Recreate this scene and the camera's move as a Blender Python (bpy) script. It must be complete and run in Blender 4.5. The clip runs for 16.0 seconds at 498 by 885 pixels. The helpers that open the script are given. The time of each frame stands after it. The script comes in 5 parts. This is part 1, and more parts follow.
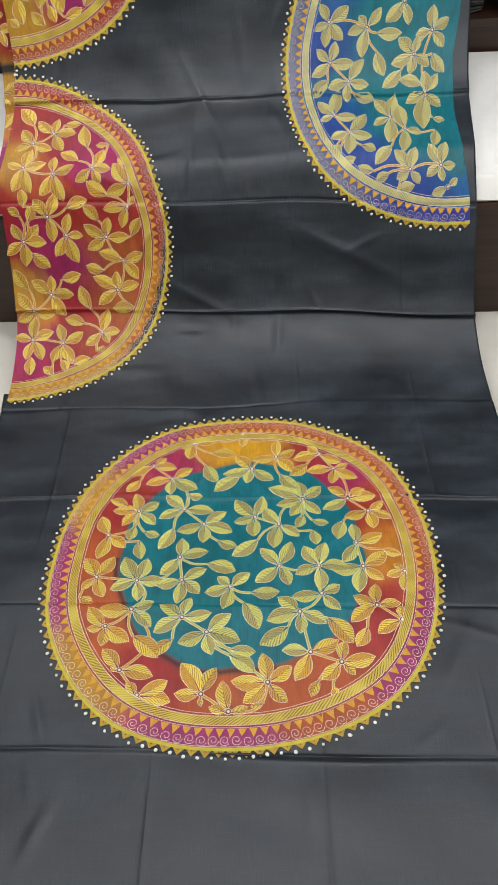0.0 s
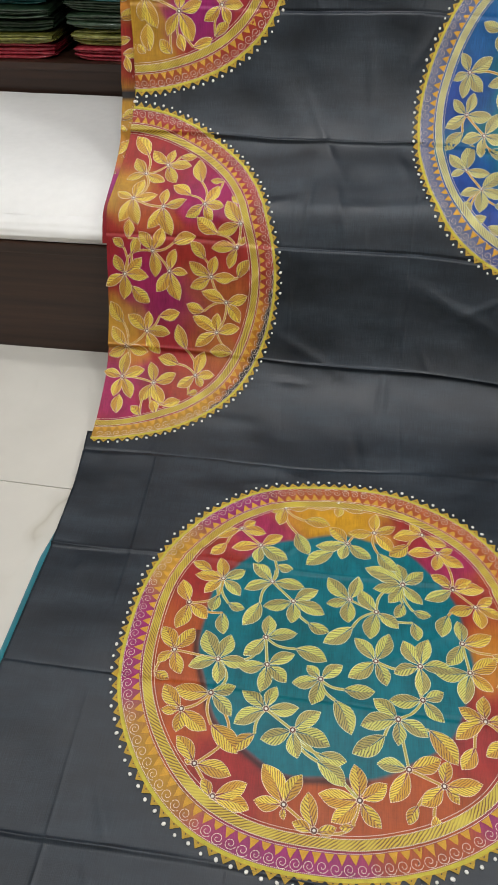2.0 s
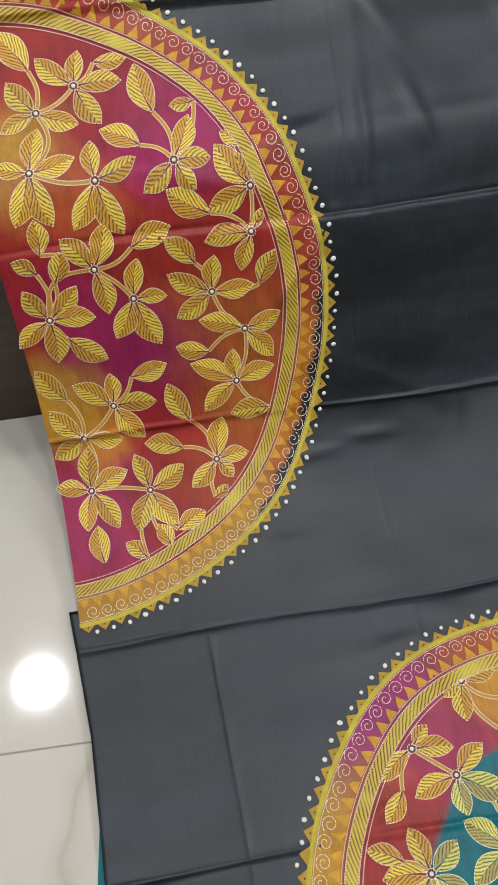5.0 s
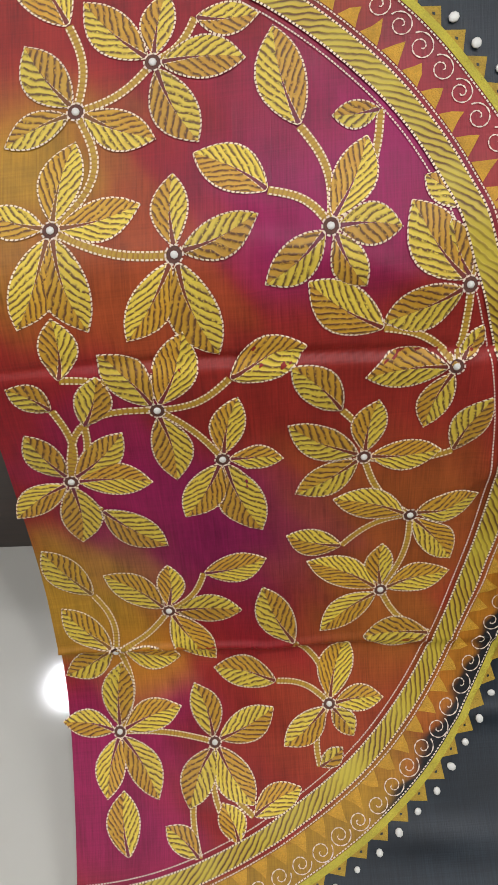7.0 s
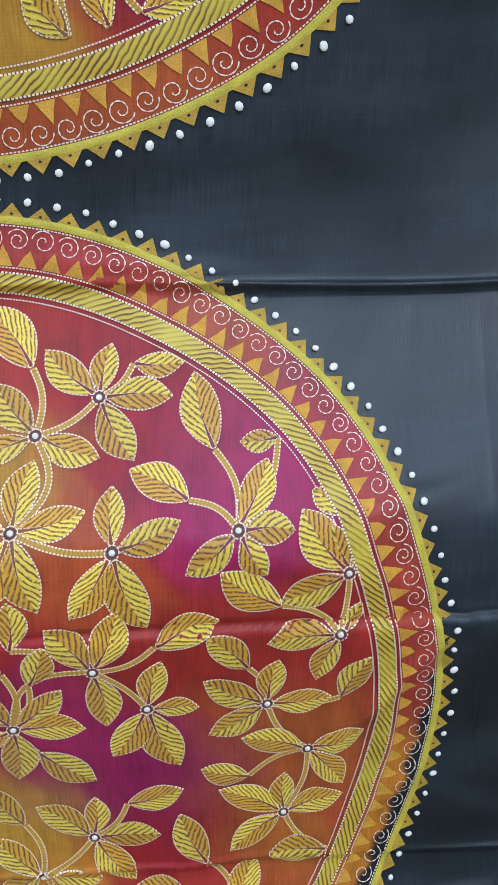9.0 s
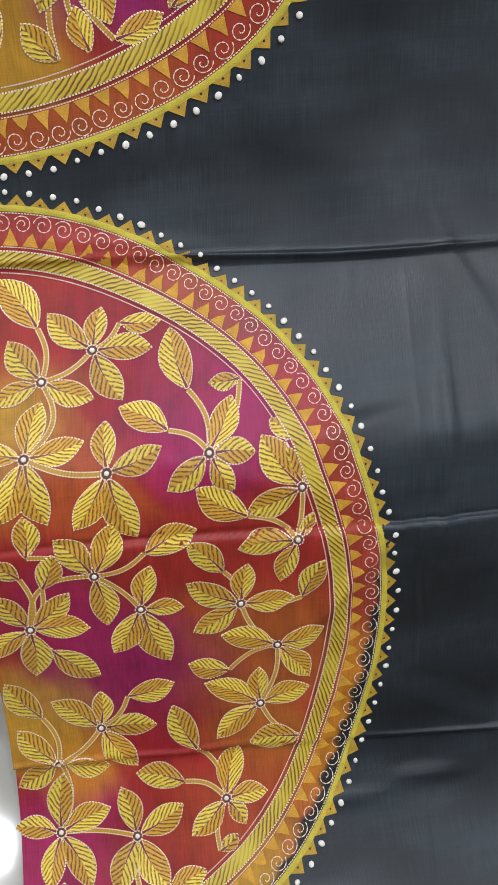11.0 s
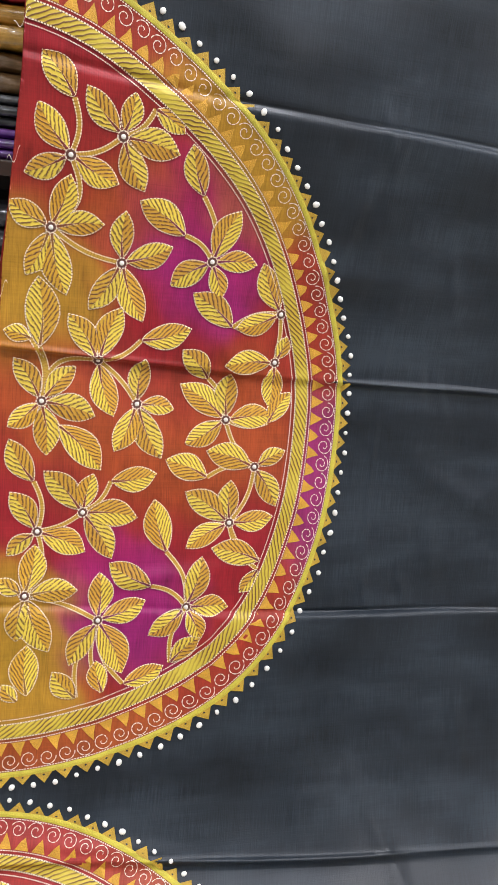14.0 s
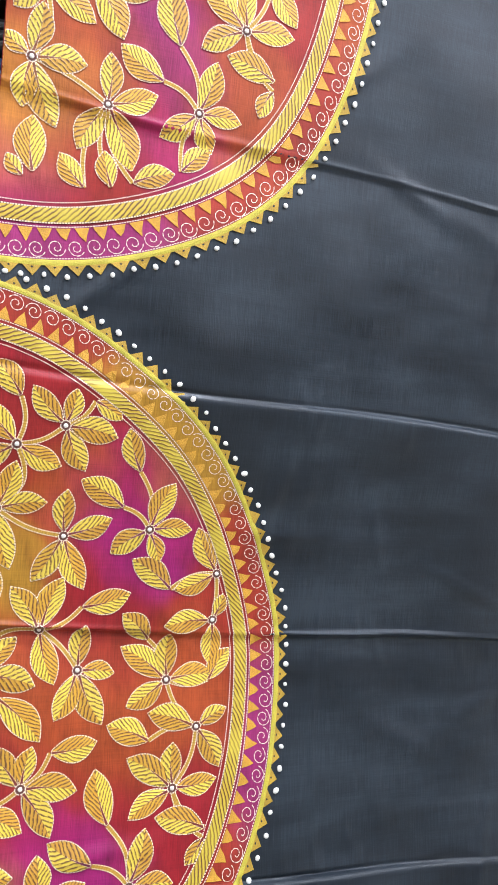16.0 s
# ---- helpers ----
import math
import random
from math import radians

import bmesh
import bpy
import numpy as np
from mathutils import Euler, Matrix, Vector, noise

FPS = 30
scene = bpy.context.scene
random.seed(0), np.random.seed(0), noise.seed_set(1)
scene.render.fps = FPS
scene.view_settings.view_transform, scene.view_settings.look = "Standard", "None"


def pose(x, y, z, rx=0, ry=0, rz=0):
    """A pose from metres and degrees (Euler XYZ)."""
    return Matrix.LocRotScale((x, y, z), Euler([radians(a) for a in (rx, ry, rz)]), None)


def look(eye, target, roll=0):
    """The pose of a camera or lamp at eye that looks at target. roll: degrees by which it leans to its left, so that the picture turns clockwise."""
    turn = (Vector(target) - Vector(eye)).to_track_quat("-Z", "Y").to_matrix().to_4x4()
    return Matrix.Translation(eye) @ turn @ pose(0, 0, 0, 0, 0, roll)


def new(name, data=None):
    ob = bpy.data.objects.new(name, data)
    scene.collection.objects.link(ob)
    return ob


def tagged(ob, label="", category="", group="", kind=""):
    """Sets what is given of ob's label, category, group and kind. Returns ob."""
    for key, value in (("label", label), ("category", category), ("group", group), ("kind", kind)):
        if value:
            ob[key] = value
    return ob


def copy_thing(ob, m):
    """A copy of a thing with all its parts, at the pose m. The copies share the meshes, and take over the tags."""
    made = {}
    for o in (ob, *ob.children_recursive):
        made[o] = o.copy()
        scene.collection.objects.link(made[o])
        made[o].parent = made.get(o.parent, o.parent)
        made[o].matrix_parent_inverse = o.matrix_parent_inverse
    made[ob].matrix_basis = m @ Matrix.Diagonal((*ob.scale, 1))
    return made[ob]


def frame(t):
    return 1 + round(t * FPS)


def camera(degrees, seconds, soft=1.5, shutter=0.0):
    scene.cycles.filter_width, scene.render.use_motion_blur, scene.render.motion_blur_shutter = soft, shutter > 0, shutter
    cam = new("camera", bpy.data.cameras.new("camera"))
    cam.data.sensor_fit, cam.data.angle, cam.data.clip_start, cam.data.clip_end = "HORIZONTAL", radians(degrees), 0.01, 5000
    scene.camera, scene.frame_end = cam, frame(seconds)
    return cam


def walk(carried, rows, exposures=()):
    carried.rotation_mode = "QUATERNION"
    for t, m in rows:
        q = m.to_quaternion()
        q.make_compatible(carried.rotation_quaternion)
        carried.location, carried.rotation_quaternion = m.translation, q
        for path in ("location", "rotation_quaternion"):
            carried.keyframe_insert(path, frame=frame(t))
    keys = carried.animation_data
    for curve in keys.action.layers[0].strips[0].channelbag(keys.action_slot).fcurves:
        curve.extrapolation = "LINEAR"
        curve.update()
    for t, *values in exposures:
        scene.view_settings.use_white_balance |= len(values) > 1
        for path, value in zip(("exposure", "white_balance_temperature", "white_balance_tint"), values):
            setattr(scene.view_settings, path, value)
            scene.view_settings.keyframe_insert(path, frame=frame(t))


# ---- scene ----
cam = camera(35.7, 16.0, soft=1.6)
PATH = [
    (0, (0.072, -0.102, 1.151), (-0.007, 1.357, -0.214), -4.4),
    (0.5, (0.095, -0.12, 1.13), (-0.077, 1.218, -0.347), -7.5),
    (1, (0.105, -0.125, 1.135), (-0.091, 1.224, -0.329), -8.1),
    (1.5, (0.079, -0.078, 1.127), (-0.142, 1.362, -0.244), -6.2),
    (2, (-0.047, 0.033, 1.134), (-0.236, 1.528, -0.18), -1.2),
    (2.5, (-0.098, 0.12, 1.092), (-0.198, 1.555, -0.297), -1.0),
    (3, (-0.105, 0.266, 1.047), (-0.101, 1.604, -0.439), -3.1),
    (3.5, (-0.193, 0.375, 1.021), (-0.028, 1.625, -0.531), 1.2),
    (4, (-0.306, 0.536, 1.043), (-0.077, 1.684, -0.574), 3.9),
    (4.5, (-0.329, 0.702, 0.982), (-0.143, 1.868, -0.65), -1.1),
    (5, (-0.39, 0.888, 0.959), (-0.215, 1.984, -0.709), -3.1),
    (5.2, (-0.42, 0.957, 0.937), (-0.249, 2.054, -0.731), -3.7),
    (7.3, (-0.394, 1.338, 0.726), (-0.408, 2.346, -1.001), -4.3),
    (7.5, (-0.4, 1.352, 0.728), (-0.419, 2.359, -1), -4.4),
    (8, (-0.401, 1.369, 0.769), (-0.348, 2.443, -0.917), -0.5),
    (8.5, (-0.391, 1.359, 0.83), (-0.211, 2.545, -0.771), 4.0),
    (8.7, (-0.39, 1.353, 0.855), (-0.171, 2.583, -0.707), 5.0),
    (10.8, (-0.378, 1.215, 0.938), (-0.179, 2.495, -0.586), 1.6),
    (11, (-0.381, 1.202, 0.94), (-0.152, 2.487, -0.576), 2.4),
    (11.5, (-0.391, 1.196, 1.02), (-0.087, 2.65, -0.318), 3.9),
    (12, (-0.414, 1.196, 1.101), (-0.076, 2.825, -0.009), 4.8),
    (12.5, (-0.427, 1.179, 1.126), (-0.09, 2.936, 0.231), 5.3),
    (13, (-0.439, 1.174, 1.154), (-0.108, 3, 0.407), 6.0),
    (13.5, (-0.429, 1.171, 1.183), (-0.072, 3.026, 0.525), 6.9),
    (14, (-0.423, 1.186, 1.191), (-0.052, 3.042, 0.545), 7.1),
    (14.5, (-0.423, 1.175, 1.184), (-0.039, 3.054, 0.619), 6.6),
    (15, (-0.433, 1.17, 1.21), (0.013, 3.072, 0.782), 6.5),
    (15.5, (-0.449, 1.168, 1.259), (0.038, 3.09, 0.995), 6.7),
    (16, (-0.423, 1.155, 1.266), (0.045, 3.094, 1.127), 5.2),
]
walk(cam, [(t, look(eye, target, roll)) for t, eye, target, roll in PATH],
     exposures=[(0.0, -0.26, 6100, 9), (0.5, -0.24, 6100, 9), (1.5, -0.33, 6100, 9), (2.5, -0.42, 6100, 9), (3.2, -0.3, 6100, 9), (4.0, 0.0, 5900, 8), (4.5, -0.32, 6000, 9), (5.0, -0.45, 6050, 9), (7.3, -0.66, 5850, 9), (8.0, -0.73, 5500, 8), (8.7, -0.3, 4900, 6), (10.8, -0.36, 5750, 8), (12.0, -0.07, 5650, 11), (13.0, -0.09, 5750, 12), (14.0, 0.1, 5850, 13), (15.0, 0.28, 5650, 13), (16.0, 0.42, 5450, 12)])

# ---- light: recessed round downlights in a closed shop interior, two added as fill ----
ROOM_TURN = -4.3                      # the room stands a little turned to the sari
ROOM = pose(0, 0, 0, 0, 0, ROOM_TURN)
CEILING = 2.75
LAMP_X, LAMP_Y = (-1.24, -0.01, 1.25), (-0.58, 0.76, 2.08)
LAMP_POWER = 14.0

world = bpy.data.worlds.new("shop_air")
world.use_nodes = True
world.node_tree.nodes["Background"].inputs[0].default_value = (1.0, 0.97, 0.93, 1)
world.node_tree.nodes["Background"].inputs[1].default_value = 0.04
scene.world = world


# ---- materials ----
def nodes_of(name):
    m = bpy.data.materials.new(name)
    m.use_nodes = True
    n, l = m.node_tree.nodes, m.node_tree.links
    return m, n, l, n["Principled BSDF"]


def add(n, l, kind, links=(), **values):
    """A node with its settings; links: pairs of input index or name, and the socket that feeds it."""
    node = n.new(kind)
    for key, value in values.items():
        setattr(node, key, value)
    for where, what in links:
        if hasattr(what, "is_output"):
            l.new(what, node.inputs[where])
        else:
            node.inputs[where].default_value = what
    return node


def ramp(n, l, source, stops):
    node = add(n, l, "ShaderNodeValToRGB", [(0, source)])
    node.color_ramp.elements[0].position, node.color_ramp.elements[0].color = stops[0][0], (*stops[0][1], 1)
    node.color_ramp.elements[1].position, node.color_ramp.elements[1].color = stops[-1][0], (*stops[-1][1], 1)
    for place, colour in stops[1:-1]:
        e = node.color_ramp.elements.new(place)
        e.color = (*colour, 1)
    return node.outputs[0]


def math_(n, l, op, a, b=0.0, c=0.0):
    return add(n, l, "ShaderNodeMath", [(0, a), (1, b), (2, c)], operation=op).outputs[0]


def plain(name, colour, rough=0.5, spread=0.12, scale=60.0, bump=0.1, metal=0.0, sheen=0.0):
    """A surface of one colour with fine and coarse variation and a little relief."""
    m, n, l, p = nodes_of(name)
    co = add(n, l, "ShaderNodeTexCoord").outputs["Object"]
    fine = add(n, l, "ShaderNodeTexNoise", [("Vector", co), ("Scale", scale), ("Detail", 6.0)]).outputs[0]
    coarse = add(n, l, "ShaderNodeTexNoise", [("Vector", co), ("Scale", scale / 12), ("Detail", 3.0)]).outputs[0]
    both = math_(n, l, "MULTIPLY_ADD", fine, 0.5, math_(n, l, "MULTIPLY", coarse, 0.5))
    low, high = [tuple(c * k for c in colour) for k in (1 - spread, 1 + spread)]
    l.new(ramp(n, l, both, [(0.3, low), (0.7, high)]), p.inputs["Base Color"])
    p.inputs["Roughness"].default_value, p.inputs["Metallic"].default_value = rough, metal
    p.inputs["Sheen Weight"].default_value = sheen
    b = add(n, l, "ShaderNodeBump", [("Height", both), ("Strength", bump), ("Distance", 0.004)])
    l.new(b.outputs[0], p.inputs["Normal"])
    return m


def silk(name, dyed):
    """Tussar silk: slubs along and across, a soft sheen; black, or in the colours of the dye."""
    m, n, l, p = nodes_of(name)
    uv = add(n, l, "ShaderNodeUVMap", uv_map="cloth").outputs[0]
    warp = add(n, l, "ShaderNodeTexNoise", [("Vector", add(n, l, "ShaderNodeMapping", [("Vector", uv), ("Scale", (900.0, 26.0, 1.0))]).outputs[0]), ("Scale", 1.0), ("Detail", 4.0)]).outputs[0]
    weft = add(n, l, "ShaderNodeTexNoise", [("Vector", add(n, l, "ShaderNodeMapping", [("Vector", uv), ("Scale", (14.0, 900.0, 1.0))]).outputs[0]), ("Scale", 1.0), ("Detail", 4.0)]).outputs[0]
    blot = add(n, l, "ShaderNodeTexNoise", [("Vector", add(n, l, "ShaderNodeMapping", [("Vector", uv), ("Scale", (0.8, 2.2, 1.0))]).outputs[0]), ("Scale", 6.0), ("Detail", 7.0), ("Roughness", 0.6)]).outputs[0]
    weave = math_(n, l, "MULTIPLY_ADD", warp, 0.68, math_(n, l, "MULTIPLY", weft, 0.32))
    if dyed:
        base = add(n, l, "ShaderNodeVertexColor", layer_name="dye").outputs[0]
        brush = add(n, l, "ShaderNodeTexNoise", [("Vector", add(n, l, "ShaderNodeMapping", [("Vector", uv), ("Scale", (34.0, 15.0, 1.0))]).outputs[0]), ("Scale", 1.0), ("Detail", 8.0), ("Roughness", 0.68), ("Distortion", 0.4)]).outputs[0]
        washed = math_(n, l, "MULTIPLY_ADD", brush, 0.4, math_(n, l, "MULTIPLY", blot, 0.2))
        tone = add(n, l, "ShaderNodeMapRange", [(0, math_(n, l, "MULTIPLY_ADD", weave, 0.4, washed)), (1, 0.36), (2, 0.64), (3, 0.55), (4, 1.42)]).outputs[0]
        colour = add(n, l, "ShaderNodeVectorMath", [(0, base), (1, tone)], operation="MULTIPLY").outputs[0]
        rough, sheen, shine = 0.46, 0.02, 0.28
    else:
        cloudy = math_(n, l, "MULTIPLY_ADD", weave, 0.40, math_(n, l, "MULTIPLY", blot, 0.60))
        colour = ramp(n, l, cloudy, [(0.37, (0.0030, 0.0052, 0.0085)), (0.5, (0.0100, 0.0152, 0.0222)), (0.62, (0.0235, 0.0330, 0.0440))])
        rough, sheen, shine = 0.42, 0.03, 0.42
    l.new(colour, p.inputs["Base Color"])
    l.new(add(n, l, "ShaderNodeMapRange", [(0, math_(n, l, "MULTIPLY_ADD", weave, 0.5, math_(n, l, "MULTIPLY", blot, 0.5))), (1, 0.36), (2, 0.64), (3, rough - 0.11), (4, rough + 0.13)]).outputs[0], p.inputs["Roughness"])
    p.inputs["Sheen Weight"].default_value, p.inputs["Sheen Roughness"].default_value = sheen, 0.4
    p.inputs["Specular IOR Level"].default_value = shine
    b = add(n, l, "ShaderNodeBump", [("Height", weave), ("Strength", 0.22), ("Distance", 0.0012)])
    l.new(b.outputs[0], p.inputs["Normal"])
    return m


def mixed(n, l, factor, a, b):
    """Two colours mixed; each a colour or a socket."""
    node = add(n, l, "ShaderNodeMix", data_type="RGBA")
    for socket in node.inputs:
        if socket.name == "Factor" and socket.type == "VALUE":
            if hasattr(factor, "is_output"):
                l.new(factor, socket)
            else:
                socket.default_value = factor
        elif socket.type == "RGBA":
            what = a if socket.name == "A" else b
            if hasattr(what, "is_output"):
                l.new(what, socket)
            else:
                socket.default_value = (*what, 1)
    return [o for o in node.outputs if o.type == "RGBA"][0]


def stitched_leaf(name, light, deep, dark, outline):
    """Kantha filling: slanting rows of running stitch, one half of the leaf light and the other deep, a bare wedge along the
    vein and a dotted outline. UV maps: mm (along, across), rim (edge, vein)."""
    m, n, l, p = nodes_of(name)
    uv = add(n, l, "ShaderNodeUVMap", uv_map="mm").outputs[0]
    mm = add(n, l, "ShaderNodeSeparateXYZ", [(0, uv)]).outputs
    rim = add(n, l, "ShaderNodeSeparateXYZ", [(0, add(n, l, "ShaderNodeUVMap", uv_map="rim").outputs[0])]).outputs
    rnd = add(n, l, "ShaderNodeObjectInfo").outputs["Random"]
    dyed = add(n, l, "ShaderNodeVertexColor", layer_name="dye").outputs[0]
    moved = add(n, l, "ShaderNodeVectorMath", [(0, uv), (1, math_(n, l, "MULTIPLY", rnd, 700.0))], operation="ADD").outputs[0]
    wob = add(n, l, "ShaderNodeTexNoise", [("Vector", moved), ("Scale", 0.11), ("Detail", 2.0)]).outputs[0]
    fine = add(n, l, "ShaderNodeTexNoise", [("Vector", moved), ("Scale", 0.5), ("Detail", 2.0)]).outputs[0]
    side = math_(n, l, "ABSOLUTE", mm[1])
    steep = math_(n, l, "MULTIPLY_ADD", rnd, -0.7, -1.2)
    run = math_(n, l, "MULTIPLY_ADD", side, steep, mm[0])
    run = math_(n, l, "MULTIPLY_ADD", wob, 7.0, math_(n, l, "MULTIPLY_ADD", fine, 1.6, run))
    row = math_(n, l, "FRACT", math_(n, l, "DIVIDE", math_(n, l, "MULTIPLY_ADD", rnd, 7.0, run), 6.6))
    line = ramp(n, l, row, [(0.0, (0.9, 0.9, 0.9)), (0.17, (0.9, 0.9, 0.9)), (0.30, (0.0, 0.0, 0.0)), (0.62, (0.0, 0.0, 0.0)), (0.80, (0.22, 0.22, 0.22)), (1.0, (0.9, 0.9, 0.9))])
    # stitches skip here and there, and one half is worked in a lighter thread
    worn = add(n, l, "ShaderNodeMapRange", [(0, fine), (1, 0.34), (2, 0.47), (3, 0.15), (4, 1.0)]).outputs[0]
    line = math_(n, l, "MULTIPLY", line, worn)
    half = math_(n, l, "MULTIPLY", math_(n, l, "SIGN", mm[1]), math_(n, l, "SIGN", math_(n, l, "SUBTRACT", rnd, 0.5)))
    share = math_(n, l, "MULTIPLY_ADD", half, 0.42, 0.5)
    share = add(n, l, "ShaderNodeMath", [(0, share), (1, math_(n, l, "MULTIPLY_ADD", wob, 0.6, -0.3))], operation="ADD", use_clamp=True).outputs[0]
    thread = mixed(n, l, share, light, deep)
    thread = mixed(n, l, math_(n, l, "MULTIPLY", share, 0.12), thread, dyed)
    colour = mixed(n, l, line, thread, dark)
    bare = mixed(n, l, 0.55, dyed, dark)
    colour = mixed(n, l, math_(n, l, "LESS_THAN", rim[1], 1.0), colour, bare)
    dash = math_(n, l, "GREATER_THAN", math_(n, l, "FRACT", math_(n, l, "DIVIDE", mm[0], 2.7)), 0.30)
    along_vein = math_(n, l, "MULTIPLY", math_(n, l, "COMPARE", rim[1], 1.28, 0.28), math_(n, l, "LESS_THAN", math_(n, l, "FRACT", math_(n, l, "DIVIDE", mm[0], 2.7)), 0.6))
    colour = mixed(n, l, math_(n, l, "MULTIPLY", along_vein, 0.8), colour, outline)
    edge = math_(n, l, "GREATER_THAN", rim[0], 1.0)
    colour = mixed(n, l, edge, colour, mixed(n, l, dash, bare, outline))
    tone = add(n, l, "ShaderNodeMapRange", [(0, rnd), (1, 0.0), (2, 1.0), (3, 0.86), (4, 1.12)]).outputs[0]
    l.new(add(n, l, "ShaderNodeVectorMath", [(0, colour), (1, tone)], operation="MULTIPLY").outputs[0], p.inputs["Base Color"])
    p.inputs["Roughness"].default_value = 0.5
    p.inputs["Sheen Weight"].default_value = 0.1
    height = math_(n, l, "MAXIMUM", math_(n, l, "SUBTRACT", 1.0, line), math_(n, l, "MULTIPLY", edge, math_(n, l, "MULTIPLY", dash, 1.4)))
    l.new(add(n, l, "ShaderNodeBump", [("Height", height), ("Strength", 0.4), ("Distance", 0.0010)]).outputs[0], p.inputs["Normal"])
    return m


def braid(name, bright, ground, dark, outline, slant=24.0, period=7.0, edge_at=0.42):
    """A band of slanting stitches between two dotted lines. UV map: mm (along, across 0 to 1)."""
    m, n, l, p = nodes_of(name)
    uv = add(n, l, "ShaderNodeUVMap", uv_map="mm").outputs[0]
    mm = add(n, l, "ShaderNodeSeparateXYZ", [(0, uv)]).outputs
    wob = add(n, l, "ShaderNodeTexNoise", [("Vector", uv), ("Scale", 0.09), ("Detail", 3.0)]).outputs[0]
    slow = add(n, l, "ShaderNodeTexNoise", [("Vector", uv), ("Scale", 0.018), ("Detail", 2.0)]).outputs[0]
    run = math_(n, l, "MULTIPLY_ADD", mm[1], -slant, math_(n, l, "MULTIPLY_ADD", wob, 8.0, mm[0]))
    row = math_(n, l, "FRACT", math_(n, l, "DIVIDE", run, period))
    line = ramp(n, l, row, [(0.0, (0.9, 0.9, 0.9)), (0.16, (0.9, 0.9, 0.9)), (0.30, (0.0, 0.0, 0.0)), (0.62, (0.0, 0.0, 0.0)), (0.82, (0.2, 0.2, 0.2)), (1.0, (0.9, 0.9, 0.9))])
    line = math_(n, l, "MULTIPLY", line, add(n, l, "ShaderNodeMapRange", [(0, slow), (1, 0.36), (2, 0.52), (3, 0.25), (4, 1.0)]).outputs[0])
    thread = mixed(n, l, add(n, l, "ShaderNodeMapRange", [(0, slow), (1, 0.35), (2, 0.65), (3, 0.1), (4, 0.75)]).outputs[0], bright, ground)
    colour = mixed(n, l, line, thread, dark)
    edge = math_(n, l, "GREATER_THAN", math_(n, l, "ABSOLUTE", math_(n, l, "SUBTRACT", mm[1], 0.5)), edge_at)
    dash = math_(n, l, "GREATER_THAN", math_(n, l, "FRACT", math_(n, l, "DIVIDE", mm[0], 2.7)), 0.35)
    l.new(mixed(n, l, edge, colour, mixed(n, l, dash, dark, outline)), p.inputs["Base Color"])
    p.inputs["Roughness"].default_value = 0.5
    l.new(add(n, l, "ShaderNodeBump", [("Height", math_(n, l, "SUBTRACT", 1.0, line)), ("Strength", 0.4), ("Distance", 0.001)]).outputs[0], p.inputs["Normal"])
    return m


def marble(name):
    """Glazed cream floor tile with thin grey-brown veins."""
    m, n, l, p = nodes_of(name)
    co = add(n, l, "ShaderNodeTexCoord").outputs["Object"]
    rnd = add(n, l, "ShaderNodeObjectInfo").outputs["Random"]
    moved = add(n, l, "ShaderNodeVectorMath", [(0, co), (1, math_(n, l, "MULTIPLY", rnd, 9.0))], operation="ADD").outputs[0]
    warp = add(n, l, "ShaderNodeTexNoise", [("Vector", moved), ("Scale", 0.9), ("Detail", 4.0), ("Distortion", 0.35)]).outputs[0]
    vein = math_(n, l, "ABSOLUTE", math_(n, l, "SUBTRACT", warp, 0.5))
    patchy = add(n, l, "ShaderNodeTexNoise", [("Vector", moved), ("Scale", 1.7), ("Detail", 2.0)]).outputs[0]
    vein = math_(n, l, "ADD", vein, add(n, l, "ShaderNodeMapRange", [(0, patchy), (1, 0.42), (2, 0.58), (3, 0.06), (4, 0.0)]).outputs[0])
    thin = ramp(n, l, vein, [(0.0, (0.49, 0.46, 0.39)), (0.006, (0.57, 0.545, 0.48)), (0.022, (0.615, 0.59, 0.53))])
    cloud = add(n, l, "ShaderNodeTexNoise", [("Vector", moved), ("Scale", 5.0), ("Detail", 6.0)]).outputs[0]
    tone = add(n, l, "ShaderNodeMapRange", [(0, cloud), (1, 0.3), (2, 0.7), (3, 0.94), (4, 1.04)]).outputs[0]
    l.new(add(n, l, "ShaderNodeVectorMath", [(0, thin), (1, tone)], operation="MULTIPLY").outputs[0], p.inputs["Base Color"])
    l.new(add(n, l, "ShaderNodeMapRange", [(0, cloud), (1, 0.3), (2, 0.7), (3, 0.05), (4, 0.10)]).outputs[0], p.inputs["Roughness"])
    return m


def wood(name):
    """Dark brown polished laminate with a straight grain."""
    m, n, l, p = nodes_of(name)
    co = add(n, l, "ShaderNodeTexCoord").outputs["Object"]
    grain = add(n, l, "ShaderNodeTexNoise", [("Vector", add(n, l, "ShaderNodeMapping", [("Vector", co), ("Scale", (2.5, 60.0, 60.0))]).outputs[0]), ("Scale", 1.0), ("Detail", 6.0)]).outputs[0]
    l.new(ramp(n, l, grain, [(0.3, (0.022, 0.010, 0.006)), (0.7, (0.050, 0.022, 0.012))]), p.inputs["Base Color"])
    p.inputs["Roughness"].default_value = 0.38
    l.new(add(n, l, "ShaderNodeBump", [("Height", grain), ("Strength", 0.1), ("Distance", 0.002)]).outputs[0], p.inputs["Normal"])
    return m


def glow(name, strength):
    m, n, l, p = nodes_of(name)
    p.inputs["Emission Color"].default_value, p.inputs["Emission Strength"].default_value = (1.0, 0.97, 0.92, 1), strength
    return m


